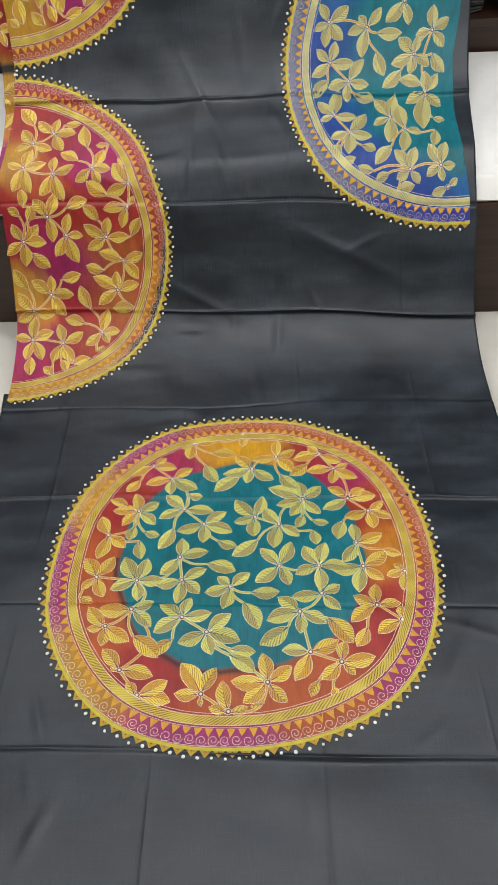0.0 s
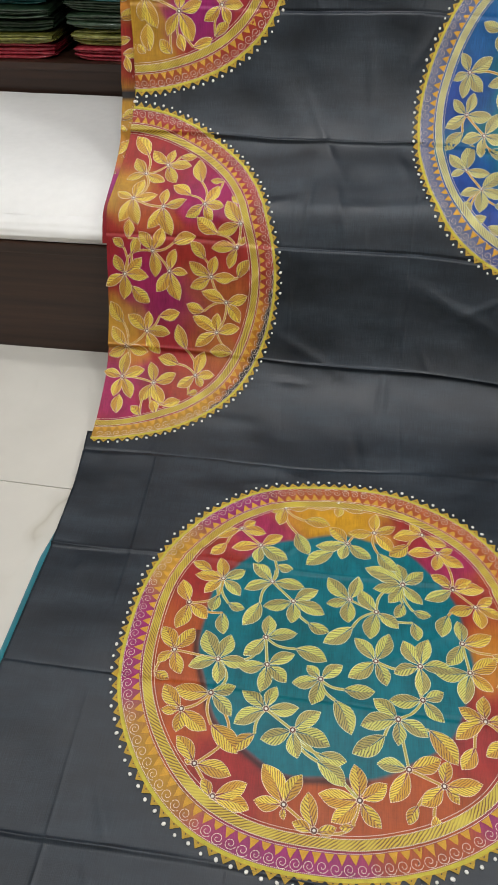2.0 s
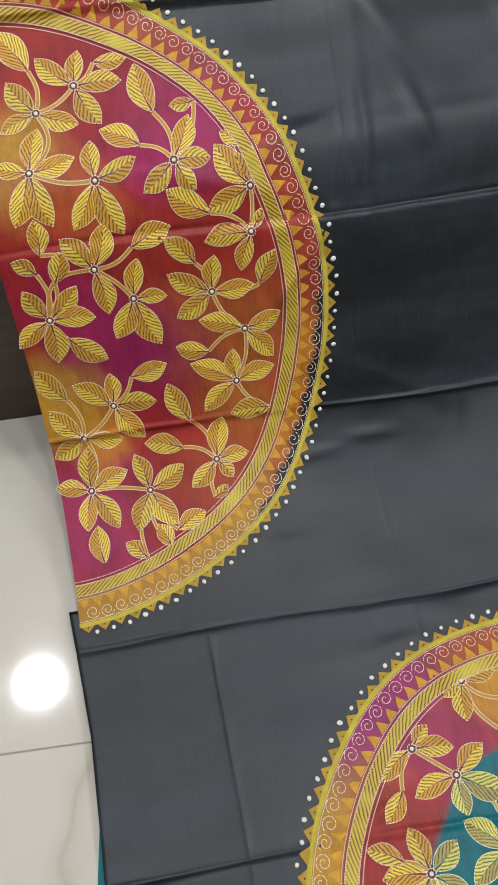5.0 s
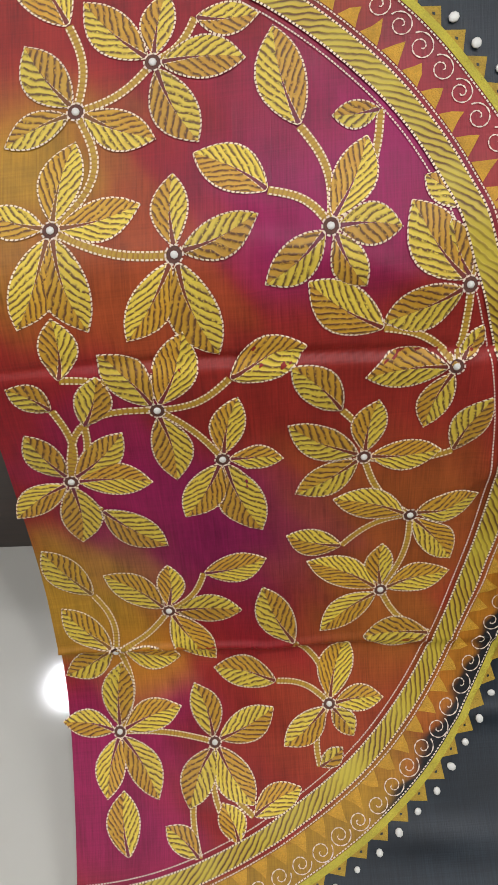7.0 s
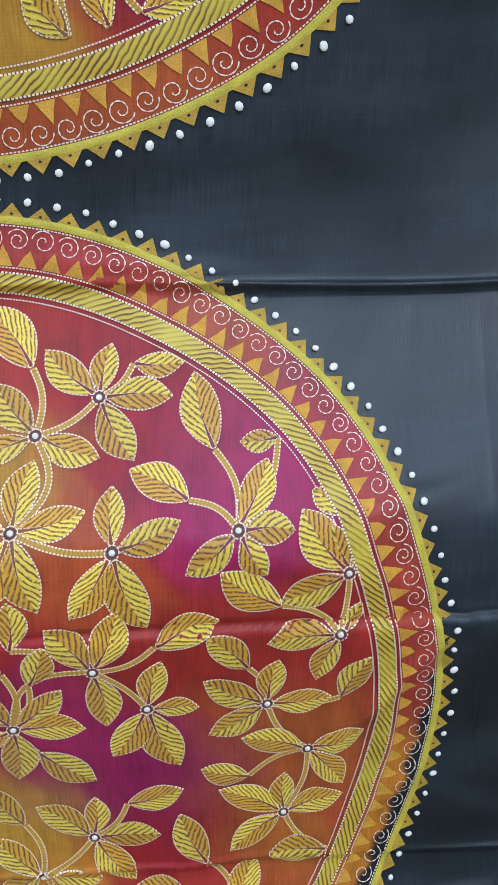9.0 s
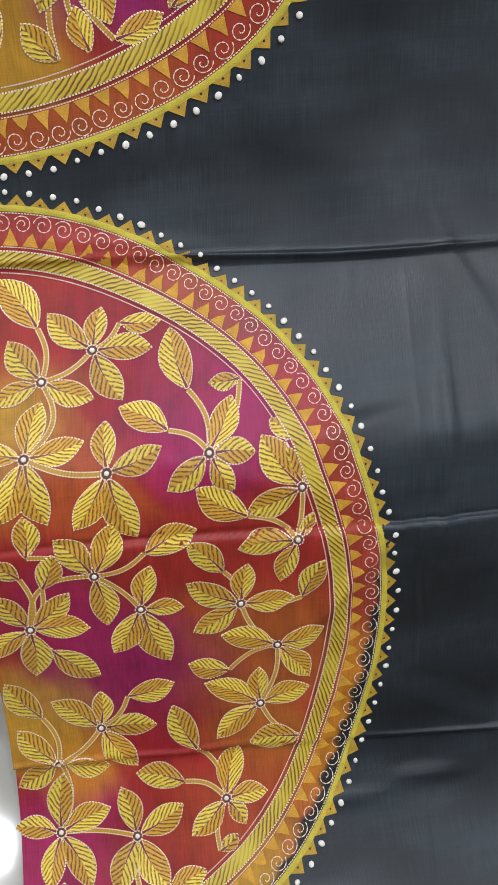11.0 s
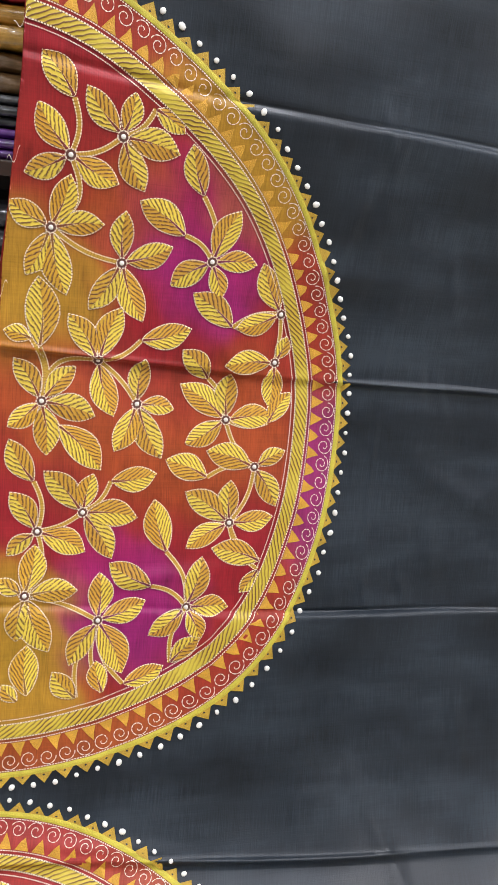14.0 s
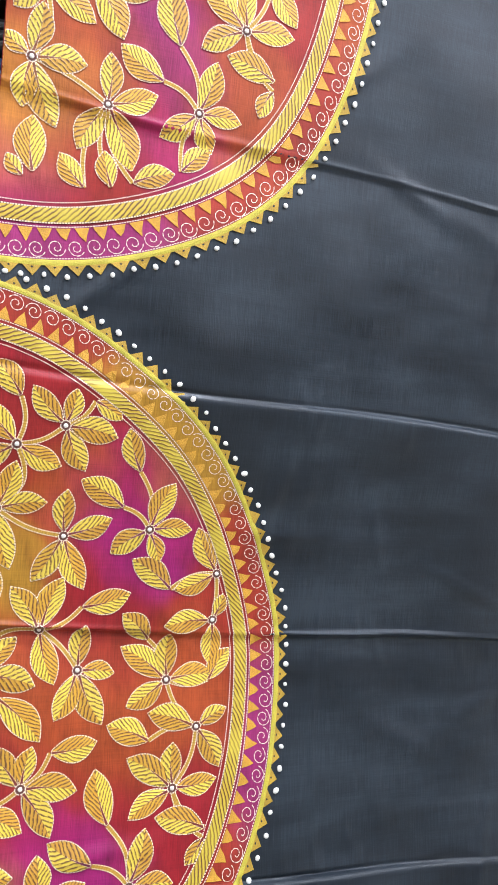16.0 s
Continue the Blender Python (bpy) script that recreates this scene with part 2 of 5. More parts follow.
def film(name, colour):
    """Folded cloth in a thin clear wrapper: a coloured, uneven, patterned stack edge with a gloss."""
    m, n, l, p = nodes_of(name)
    co = add(n, l, "ShaderNodeTexCoord").outputs["Object"]
    spots = add(n, l, "ShaderNodeTexNoise", [("Vector", co), ("Scale", 55.0), ("Detail", 4.0)]).outputs[0]
    layer = add(n, l, "ShaderNodeTexNoise", [("Vector", add(n, l, "ShaderNodeMapping", [("Vector", co), ("Scale", (3.0, 3.0, 240.0))]).outputs[0]), ("Scale", 1.0), ("Detail", 3.0)]).outputs[0]
    mixed = math_(n, l, "MULTIPLY_ADD", spots, 0.5, math_(n, l, "MULTIPLY", layer, 0.5))
    stops = [(0.30, tuple(c * 0.25 for c in colour)), (0.5, colour), (0.66, tuple(min(0.8, c * 1.5 + 0.06) for c in colour))]
    l.new(ramp(n, l, mixed, stops), p.inputs["Base Color"])
    p.inputs["Roughness"].default_value, p.inputs["Coat Weight"].default_value, p.inputs["Coat Roughness"].default_value = 0.5, 0.6, 0.15
    l.new(add(n, l, "ShaderNodeBump", [("Height", mixed), ("Strength", 0.5), ("Distance", 0.006)]).outputs[0], p.inputs["Normal"])
    return m


BLACK_SILK, DYED_SILK = silk("black_silk", False), silk("dyed_silk", True)
OCHRE, INK, CREAM = (0.60, 0.32, 0.014), (0.085, 0.022, 0.010), (0.86, 0.70, 0.50)
LEAF = stitched_leaf("gold_kantha_leaf", (0.77, 0.575, 0.055), OCHRE, INK, CREAM)
LEAF_ON_TEAL = stitched_leaf("green_gold_kantha_leaf", (0.66, 0.64, 0.13), (0.43, 0.33, 0.075), (0.045, 0.055, 0.03), (0.80, 0.84, 0.55))
LEAF_PALE = stitched_leaf("pale_gold_kantha_leaf", (0.60, 0.55, 0.17), (0.46, 0.36, 0.09), (0.06, 0.05, 0.05), (0.74, 0.74, 0.50))
BRAID = braid("gold_braid", (0.60, 0.48, 0.045), (0.52, 0.33, 0.020), INK, CREAM)
BRAID_BLUE = braid("pale_gold_braid", (0.62, 0.58, 0.20), (0.48, 0.42, 0.16), (0.05, 0.05, 0.10), (0.8, 0.8, 0.66))
STEM = braid("gold_stem_stitch", (0.50, 0.31, 0.022), (0.46, 0.25, 0.018), (0.36, 0.17, 0.02), CREAM, 0.0, 3.0, 0.30)
STEM_ON_TEAL = braid("green_gold_stem_stitch", (0.44, 0.42, 0.09), (0.40, 0.34, 0.07), (0.30, 0.25, 0.05), (0.78, 0.82, 0.55), 0.0, 3.0, 0.30)
TRIM = plain("lime_gold_thread", (0.52, 0.43, 0.035), 0.6, 0.25, 900.0, 0.5)
TOOTH_THREAD = plain("mustard_thread", (0.44, 0.275, 0.020), 0.6, 0.35, 900.0, 0.5)
ORANGE_THREAD = plain("orange_thread", (0.58, 0.30, 0.02), 0.6, 0.3, 900.0, 0.5)
WHITE_THREAD = plain("white_thread", (0.80, 0.66, 0.55), 0.6, 0.2, 900.0, 0.3)
EYE_THREAD = plain("dark_brown_thread", (0.12, 0.045, 0.03), 0.7, 0.3, 900.0, 0.4)
PEARL = plain("white_bead", (0.78, 0.76, 0.70), 0.3, 0.08, 400.0, 0.1)
FRAY = plain("grey_white_fringe", (0.42, 0.42, 0.40), 0.7, 0.3, 900.0, 0.3)
TEAL = plain("teal_silk", (0.012, 0.20, 0.25), 0.5, 0.15, 80.0, 0.1, sheen=0.2)
TILE, WOOD = marble("cream_marble_tile"), wood("dark_brown_laminate")
GROUT = plain("grey_grout", (0.42, 0.39, 0.34), 0.8)
COTTON = plain("white_cotton", (0.80, 0.79, 0.76), 0.8, 0.04, 40.0, 0.25, sheen=0.2)
PAINT = plain("cream_wall_paint", (0.74, 0.70, 0.62), 0.7, 0.05, 30.0, 0.08)
CEILING_PAINT = plain("white_ceiling_paint", (0.8, 0.79, 0.76), 0.8, 0.03, 30.0, 0.05)
STEEL = plain("brushed_steel", (0.55, 0.55, 0.55), 0.3, 0.1, 80.0, 0.05, metal=1.0)
LAMP_GLOW = glow("lamp_diffuser", 30.0)
RIM_WHITE = plain("white_plastic", (0.8, 0.8, 0.78), 0.4, 0.03)


# ---- mesh helpers ----
def mesh_object(name, verts, faces, material, parent=None, label="", smooth=True, uvs=None, colours=None):
    """One mesh object. uvs: {map name: one (u, v) per vertex}; colours: one rgb per vertex, kept as 'dye'."""
    me = bpy.data.meshes.new(name)
    me.from_pydata([tuple(map(float, v)) for v in verts], [], faces)
    loops = np.empty(len(me.loops), dtype=np.int32)
    me.loops.foreach_get("vertex_index", loops)
    for key, values in (uvs or {}).items():
        layer = me.uv_layers.new(name=key)
        layer.data.foreach_set("uv", np.asarray(values, dtype=np.float32)[loops].ravel())
    if colours is not None:
        attr = me.color_attributes.new("dye", "FLOAT_COLOR", "POINT")
        attr.data.foreach_set("color", np.hstack([colours, np.ones((len(colours), 1))]).astype(np.float32).ravel())
    me.polygons.foreach_set("use_smooth", [smooth] * len(me.polygons))
    me.materials.append(material)
    ob = new(name, me)
    ob.parent = parent
    if label:
        tagged(ob, label)
    return ob


def part(name, bm, material, parent=None, label="", smooth=False):
    me = bpy.data.meshes.new(name)
    bm.to_mesh(me)
    bm.free()
    me.polygons.foreach_set("use_smooth", [smooth] * len(me.polygons))
    me.materials.append(material)
    ob = new(name, me)
    ob.parent = parent
    if label:
        tagged(ob, label)
    return ob


def block(x0, x1, y0, y1, z0, z1, bevel=0.0, segments=2):
    bm = bmesh.new()
    bmesh.ops.create_cube(bm, size=1.0, matrix=Matrix.LocRotScale(((x0 + x1) / 2, (y0 + y1) / 2, (z0 + z1) / 2), None, (x1 - x0, y1 - y0, z1 - z0)))
    if bevel:
        bmesh.ops.bevel(bm, geom=bm.edges[:], offset=bevel, segments=segments, affect="EDGES", profile=0.6)
    return bm


def grid_faces(rows, cols):
    return [(r * cols + c, r * cols + c + 1, (r + 1) * cols + c + 1, (r + 1) * cols + c) for r in range(rows - 1) for c in range(cols - 1)]


# ---- the hang of the sari: from a rail down to the mattress, over its edge and out on the floor ----
PROFILE = [(0.19, .008), (0.35, .011), (0.6, .012), (1.05, .012), (1.15, .013), (1.24, .017), (1.34, .036), (1.44, .085), (1.508, .163),
           (1.568, .270), (1.60, .335), (1.635, .395), (1.67, .418), (1.73, .452), (1.795, .498), (1.85, .575), (1.89, .66),
           (1.92, .745), (1.945, .84), (1.963, .95), (1.973, 1.10), (1.972, 1.22), (1.97, 1.6), (1.97, 2.3)]
LEFT, RIGHT, FOLD, FIRST_FOLD = -0.556, 0.546, 0.2645, 0.232


def left_edge(s):
    """The near selvedge is turned under a little in places."""
    return LEFT + np.interp(s, (0.95, 1.12, 1.25, 1.36, 1.5, 1.6, 1.92, 2.25, 2.45, 2.62, 2.8, 3.6), (0, -.013, -.025, -.023, -.010, -.003, .016, 0.003, .006, .020, .025, .028))


def spline(points, n=24):
    p = np.array(points)
    q = np.vstack([2 * p[0] - p[1], p, 2 * p[-1] - p[-2]])
    out = []
    for i in range(1, len(q) - 2):
        a, b, c, d = q[i - 1:i + 3]
        for f in np.linspace(0, 1, n, endpoint=False):
            out.append(.5 * (2 * b + (c - a) * f + (2 * a - 5 * b + 4 * c - d) * f * f + (3 * b - 3 * c + d - a) * f ** 3))
    return np.array(out + [p[-1]])


LINE = spline(PROFILE)
RUN = np.r_[0, np.cumsum(np.hypot(*np.diff(LINE, axis=0).T))]
TURN_AT, TURN_BY = (0, 1.0, 1.3, 1.55, 1.8, 2.1, 4.0), (0, 0, 0, .03, .06, .12, .12)
SLIP_AT, SLIP_BY = (0, 1.62, 1.95, 3.5), (0, 0, .022, .028)
rng = np.random.default_rng(7)
WAVES = [(rng.uniform(3, 26), rng.uniform(0, 6.28), rng.uniform(0, 6.28)) for _ in range(14)]

FINE = [(rng.uniform(32, 75), rng.uniform(0, 6.28), rng.uniform(0, 6.28)) for _ in range(12)]
PUCKERS = [(rng.uniform(-.45, .5), rng.uniform(0.05, 3.1), rng.uniform(-.6, 2.2), rng.uniform(.03, .10), rng.uniform(.006, .014), rng.uniform(.0018, .0042)) for _ in range(84)]
# short gathers running off the folds
for _ in range(90):
    PUCKERS.append((rng.uniform(-.5, .5), FIRST_FOLD + FOLD * rng.integers(0, 12) + rng.uniform(-.035, .035), rng.uniform(1.1, 2.0), rng.uniform(.012, .035), rng.uniform(.004, .008), rng.uniform(.0008, .0020)))


def sheet(u, s):
    y, z = np.interp(s, RUN, LINE[:, 0]) + np.minimum(s, 0), np.interp(s, RUN, LINE[:, 1])
    f = np.clip((u - .1) / .4, 0, 1)
    y = y - 0.035 * f * f * (3 - 2 * f) * np.exp(-((s - 1.5) / .2) ** 2)
    return np.stack([u + np.interp(s, SLIP_AT, SLIP_BY), y + np.interp(s, TURN_AT, TURN_BY) * (u + .38), z], -1)


def fold_slip(u, s):
    """How far the pressed folds lie off their even spacing."""
    return np.interp(s, (0, 0.8, 1.03, 1.305, 1.56, 1.82, 2.0, 2.2, 2.6, 3.5), (.011, .010, .006, .020, .004, .001, 0, 0, -.003, .002)) + np.interp(s, (0.8, 1.04, 1.2), (0, .055, 0)) * np.clip(u + .2, 0, .5)


def relief(u, s):
    """Creases from folding, and soft puckers."""
    p = (s - fold_slip(u, s) - FIRST_FOLD + 0.05 * (u + 0.1) + 0.003 * np.sin(u * 11 + s * 2)) / FOLD
    d = 0.0072 * (1 - 2 * np.abs(np.mod(p, 2) - 1))
    near = np.abs(p - np.round(p)) * FOLD
    way = np.where(np.mod(np.round(p), 2) < 0.5, 1.0, -0.8)
    d = d + way * 0.0050 * np.exp(-(near / 0.0036) ** 2) * (0.75 + 0.35 * np.sin(u * 13 + 5 * np.round(p)))
    d = d + way * 0.0028 * np.tanh((p - np.round(p)) * FOLD / 0.0012) * np.exp(-(near / 0.04) ** 2) * (0.8 + 0.4 * np.sin(u * 7 + 3 * np.round(p)))
    for pu, ps, turn, long, wide, high in PUCKERS:
        a, c = (u - pu) * np.cos(turn) + (s - ps) * np.sin(turn), -(u - pu) * np.sin(turn) + (s - ps) * np.cos(turn)
        d = d + high * np.exp(-(a / long) ** 2 - (c / wide) ** 2)
    q = (u - 0.118) / 0.258
    near = np.abs(q - np.round(q)) * 0.258
    d = d + 0.0022 * np.exp(-(near / 0.003) ** 2) * np.clip(0.45 + 0.5 * np.sin(s * 9) + 0.3 * np.sin(s * 23 + u * 5), 0, 1) * np.interp(s, (1.3, 1.7), (1.0, 0.3)) + 0.0014 * np.abs(np.mod(q, 2) - 1)
    for k, turn, phase in FINE:
        d = d + 0.00030 * np.sin(k * (u * np.cos(turn) + s * np.sin(turn)) + phase + 2 * np.sin(7 * u - 6 * s + phase)) * (0.6 + 0.5 * np.sin(4 * u + 9 * s + phase))
    for k, turn, phase in WAVES:
        d = d + 0.0008 * np.sin(k * (u * np.cos(turn) * 1.6 + s * np.sin(turn)) + phase + 1.5 * np.sin(5 * u + 3 * s + turn))
    return d * np.interp(s, (0, 1.0, 1.25, 2.6, 2.85), (0.62, 0.62, 1.0, 1.0, 0.6))


def cloth(u, s, lift=0.0, with_normal=False):
    u, s = np.asarray(u, float), np.asarray(s, float)
    e = 0.012
    a, b = sheet(u + e, s) - sheet(u - e, s), sheet(u, s + e) - sheet(u, s - e)
    n = np.cross(a, b)
    n /= np.linalg.norm(n, axis=-1, keepdims=True)
    p = sheet(u, s) + n * (relief(u, s) + lift + 0.002)[..., None]
    return (p, n) if with_normal else p


def cloth_patch(name, us, ss, lift, material, parent, label="", colours=None):
    """A piece of cloth over a grid of (u, s)."""
    v = cloth(us, ss, lift).reshape(-1, 3)
    uv = np.stack([us, ss], -1).reshape(-1, 2)
    return mesh_object(name, v, grid_faces(*us.shape), material, parent, label, uvs={"cloth": uv}, colours=colours)


# ---- dye ----
RED, BRICK, RUST, AMBER = (0.25, 0.009, 0.018), (0.27, 0.020, 0.014), (0.35, 0.069, 0.014), (0.46, 0.185, 0.012)
MUSTARD, MAGENTA, PURPLE = (0.42, 0.245, 0.018), (0.29, 0.009, 0.088), (0.25, 0.012, 0.145)
SEA, BLUE, ROYAL, GREY_BLUE = (0.003, 0.125, 0.158), (0.010, 0.075, 0.27), (0.012, 0.025, 0.26), (0.10, 0.12, 0.22)


def dye(x, y, base, blots):
    """Colours that run into each other: blots of (x, y, reach in mm, colour)."""
    x2 = x + 9 * np.sin(y / 23 + 1) + 6 * np.sin(y / 9 + x / 31) + 4 * np.sin(x / 5 + y / 7)
    y2 = y + 9 * np.sin(x / 27) + 5 * np.sin(x / 11 - y / 29 + 2)
    total, colour = np.full(x.shape, 0.35), np.array(base) * 0.35 * np.ones(x.shape + (1,))
    for bx, by, reach, c in blots:
        w = np.exp(-(((x2 - bx) ** 2 + (y2 - by) ** 2) / reach ** 2) ** 1.9) * 1.6
        total, colour = total + w, colour + w[..., None] * np.array(c)
    return colour / total[..., None]


# ---- embroidered medallions ----
def leaf_mesh(name, tip, base, width, place, lift, material, parent, tint=None):
    """A stitched leaf from base to tip, in mm of the medallion's drawing; place(x, y) gives (u, s)."""
    base, tip = np.array(base, float), np.array(tip, float)
    length = np.hypot(*(tip - base))
    along, across = (tip - base) / length, np.array([-(tip - base)[1], (tip - base)[0]]) / length
    ts = np.array([0, .05, .12, .22, .34, .46, .58, .70, .81, .90, .96, 1.0])
    vs = np.array([-1, -.85, -.4, 0, .4, .85, 1])
    half = width * length * (ts ** 0.75) * (1 - ts) * (1 + 0.9 * ts) / 0.432
    half = np.maximum(half, 0.25)
    bend = 0.05 * length * np.sin(np.pi * ts) * (1 if (int(base[0]) + int(tip[1])) % 2 else -1)
    t, v = np.meshgrid(ts, vs, indexing="ij")
    side = v * half[:, None]
    p = base + along * (t * length)[..., None] + across * (side + bend[:, None])[..., None]
    u, s = place(p[..., 0], p[..., 1])
    rise = lift + 0.0004 * (1 - np.abs(v) ** 4)
    verts = cloth(u, s, rise).reshape(-1, 3)
    mm = np.stack([t * length, side], -1).reshape(-1, 2)
    gap = np.maximum(half[:, None] * (1 - np.abs(v)), 0)
    rim = np.stack([np.clip(2.0 - gap / 1.05, 0, 3) * (1 + 0 * t), np.abs(side) / (1.45 * np.clip(1 - t * 1.75, 0.02, 1))], -1).reshape(-1, 2)
    return mesh_object(name, verts, grid_faces(len(ts), len(vs)), material, parent, uvs={"mm": mm, "rim": rim},
                       colours=(tint(p[..., 0], p[..., 1]) if tint else np.array(RUST) * np.ones(p.shape[:2] + (1,))).reshape(-1, 3))


BEAD = None


def bead(name, u, s, lift, size, parent, stretch=1.0, turn=0.0):
    """A small sewn bead, standing on the cloth."""
    global BEAD
    if BEAD is None:
        bm = bmesh.new()
        bmesh.ops.create_uvsphere(bm, u_segments=8, v_segments=5, radius=1.0)
        for f in bm.faces:
            f.smooth = True
        BEAD = bpy.data.meshes.new("bead")
        bm.to_mesh(BEAD)
        bm.free()
        BEAD.materials.append(PEARL)
    p, n = cloth(np.array([u]), np.array([s]), lift, True)
    q = Vector(n[0]).to_track_quat("Z", "Y") @ Euler((0, 0, turn)).to_quaternion()
    ob = new(name, BEAD)
    ob.parent = parent
    ob.matrix_basis = Matrix.LocRotScale(Vector(p[0]), q, (size * stretch, size, size * 0.55))
    return ob


class Medallion:
    """One round or half-round motif. Its drawing is in mm about its centre: x away from the sari's edge, y up the cloth."""

    def __init__(self, sari, name, label, centre, radii, whole, mirror=1, leaf_of=None, braid_of=BRAID, trim=TRIM, hi=None, square=(2, 2), longer=0.0, origin=None):
        self.part = mesh_object(name, [], [], DYED_SILK)
        self.part.parent = sari
        tagged(self.part, label)
        self.centre, self.radii, self.whole, self.mirror = centre, radii, whole, mirror
        self.leaf_of = leaf_of or (lambda x, y: LEAF)
        self.braid_of, self.trim = braid_of, trim
        self.square, self.longer, self.origin = square, longer, origin or centre
        self.hi = hi or (lambda s: RIGHT)
        self.flowers, self.sprigs = [], []

    def place(self, x, y):
        u, s = self.origin[0] + np.asarray(x) / 1000, self.origin[1] + np.asarray(y) / 1000
        return self.kept(u, s, 0.0008), s

    def kept(self, u, s, margin):
        return np.clip(u, left_edge(s) + margin, self.hi(s) - margin)

    def unit(self, theta):
        """The rim for radius one: a round that is a little square, differently above and below."""
        c, s = np.cos(theta), np.sin(theta)
        n = np.where(s < 0, self.square[0], self.square[1])
        k = (np.abs(c) ** n + np.abs(s) ** n) ** (-1 / n)
        return c * k, s * k * np.where(s < 0, 1 + self.longer, 1)

    def ring(self, theta, d):
        """(u, s) at the angle theta, d mm in from the rim."""
        wob = 1 + 0.004 * np.sin(5 * theta + self.centre[1] * 7) + 0.003 * np.sin(9 * theta + 2)
        c, n = self.unit(theta)
        u = self.centre[0] + self.mirror * c * (self.radii[0] * wob - d / 1000)
        s = self.centre[1] + n * (self.radii[1] * wob - d / 1000)
        return self.kept(u, s, 0.0008), s

    def span(self, n):
        return np.linspace(-math.pi, math.pi, n) if self.whole else np.linspace(-math.pi / 2, math.pi / 2, n)

    def ground(self, colour_of):
        """The dyed ground: polar sheet out to the foot of the trim. colour_of(x, y, angle, d) in mm."""
        self.colour_of = colour_of
        th = self.span(420 if self.whole else 260)
        f = np.r_[np.linspace(0, 0.80, 140), np.linspace(0.805, 1.0, 32)]
        t, r = np.meshgrid(th, f, indexing="ij")
        ru, rs = self.radii[0] - 0.0135, self.radii[1] - 0.0135
        c, n = self.unit(t)
        u = self.centre[0] + self.mirror * c * ru * r
        s = self.centre[1] + n * rs * r
        u = self.kept(u, s, 0.0006)
        x, y = c * r * ru * 1000, n * r * rs * 1000
        col = colour_of(x, y, t, (1 - r) * ru * 1000 + 12).reshape(-1, 3)
        v = cloth(u, s, 0.0006).reshape(-1, 3)
        ob = mesh_object("ground", v, grid_faces(len(th), len(f)), DYED_SILK, None, uvs={"cloth": np.stack([u, s], -1).reshape(-1, 2)}, colours=col)
        self.part.data = ob.data
        bpy.data.objects.remove(ob)

    def strip(self, name, d0, d1, lift, material, label="", n=None, span=None):
        th = self.span(n or (520 if self.whole else 300)) if span is None else span
        t, d = np.meshgrid(th, np.linspace(d0, d1, 9 if d1 - d0 > 10 else 4), indexing="ij")
        u, s = self.ring(t, d)
        rise = lift + 0.0005 * np.sin(np.pi * (d - d0) / (d1 - d0))
        mm = np.stack([t * (self.radii[0] * 1000 - d0), (d - d0) / (d1 - d0)], -1).reshape(-1, 2)
        return mesh_object(name, cloth(u, s, rise).reshape(-1, 3), grid_faces(*t.shape), material, self.part, label, uvs={"mm": mm})

    def dotted(self, d):
        """A line of white running stitch round the motif."""
        count = int((2 if self.whole else 1) * math.pi * (self.radii[0] + self.radii[1]) / 2 * 1000 / 2.9)
        lo, hi = self.span(2)
        a = lo + (hi - lo) * (np.arange(count) + 0.5) / count
        w = (hi - lo) / count * 0.33
        t = np.stack([a - w, a + w, a + w, a - w], -1)
        u, s = self.ring(t, d + np.array([-0.5, -0.5, 0.5, 0.5]))
        tagged(mesh_object("running_stitch", cloth(u, s, 0.0016).reshape(-1, 3), [tuple(range(4 * i, 4 * i + 4)) for i in range(count)], WHITE_THREAD, self.part, smooth=False), kind="stuff")

    def border(self):
        length = (2 if self.whole else 1) * math.pi * (self.radii[0] + self.radii[1]) / 2 * 1000
        self.strip("braid_band", 50, 66, 0.0019, self.braid_of, "slant-stitched gold braid band")
        for d in (17.6, 47.0, 69.6):
            self.dotted(d)
        self.strip("trim_band", 11, 16.5, 0.0015, self.trim, "lime gold thread edging")
        count = int(length / 21.5)
        lo, hi = self.span(2)
        step = (hi - lo) / count
        # teeth of the trim, each with a dark dot, and a bead in each notch
        verts, faces, dots, dot_faces = [], [], [], []
        for i in range(count):
            t = lo + (i + 0.5) * step
            jut = random.uniform(-1.2, 1.2)
            tri_t, tri_d = np.array([t - step * 0.47, t, t + step * 0.47]), np.array([12.0, 1.6 + jut, 12.0])
            u, s = self.ring(tri_t, tri_d)
            faces.append((len(verts), len(verts) + 1, len(verts) + 2))
            verts.extend(cloth(u, s, 0.0014))
            u, s = self.ring(np.array([t - step * .07, t, t + step * .07, t]), np.array([9.2, 8.1, 9.2, 10.2]))
            dot_faces.append(tuple(range(len(dots), len(dots) + 4)))
            dots.extend(cloth(u, s, 0.0018))
            u, s = self.ring(np.array([t + step / 2]), np.array([random.uniform(-0.5, 2.5)]))
            bead("bead", u[0], s[0], 0.0016, random.uniform(0.0024, 0.0033), self.part, random.uniform(1.0, 1.25), random.uniform(0, 3))
        mesh_object("scalloped_edge", verts, faces, TOOTH_THREAD, self.part, "saw-toothed mustard edging", smooth=False)
        tagged(mesh_object("knot_stitching", dots, dot_faces, BLACK_SILK, self.part, smooth=False, uvs={"cloth": [(0, 0)] * len(dots)}), kind="stuff")
        # triangles with a coil of white running stitch between each two
        count = int(length / 20)
        step = (hi - lo) / count
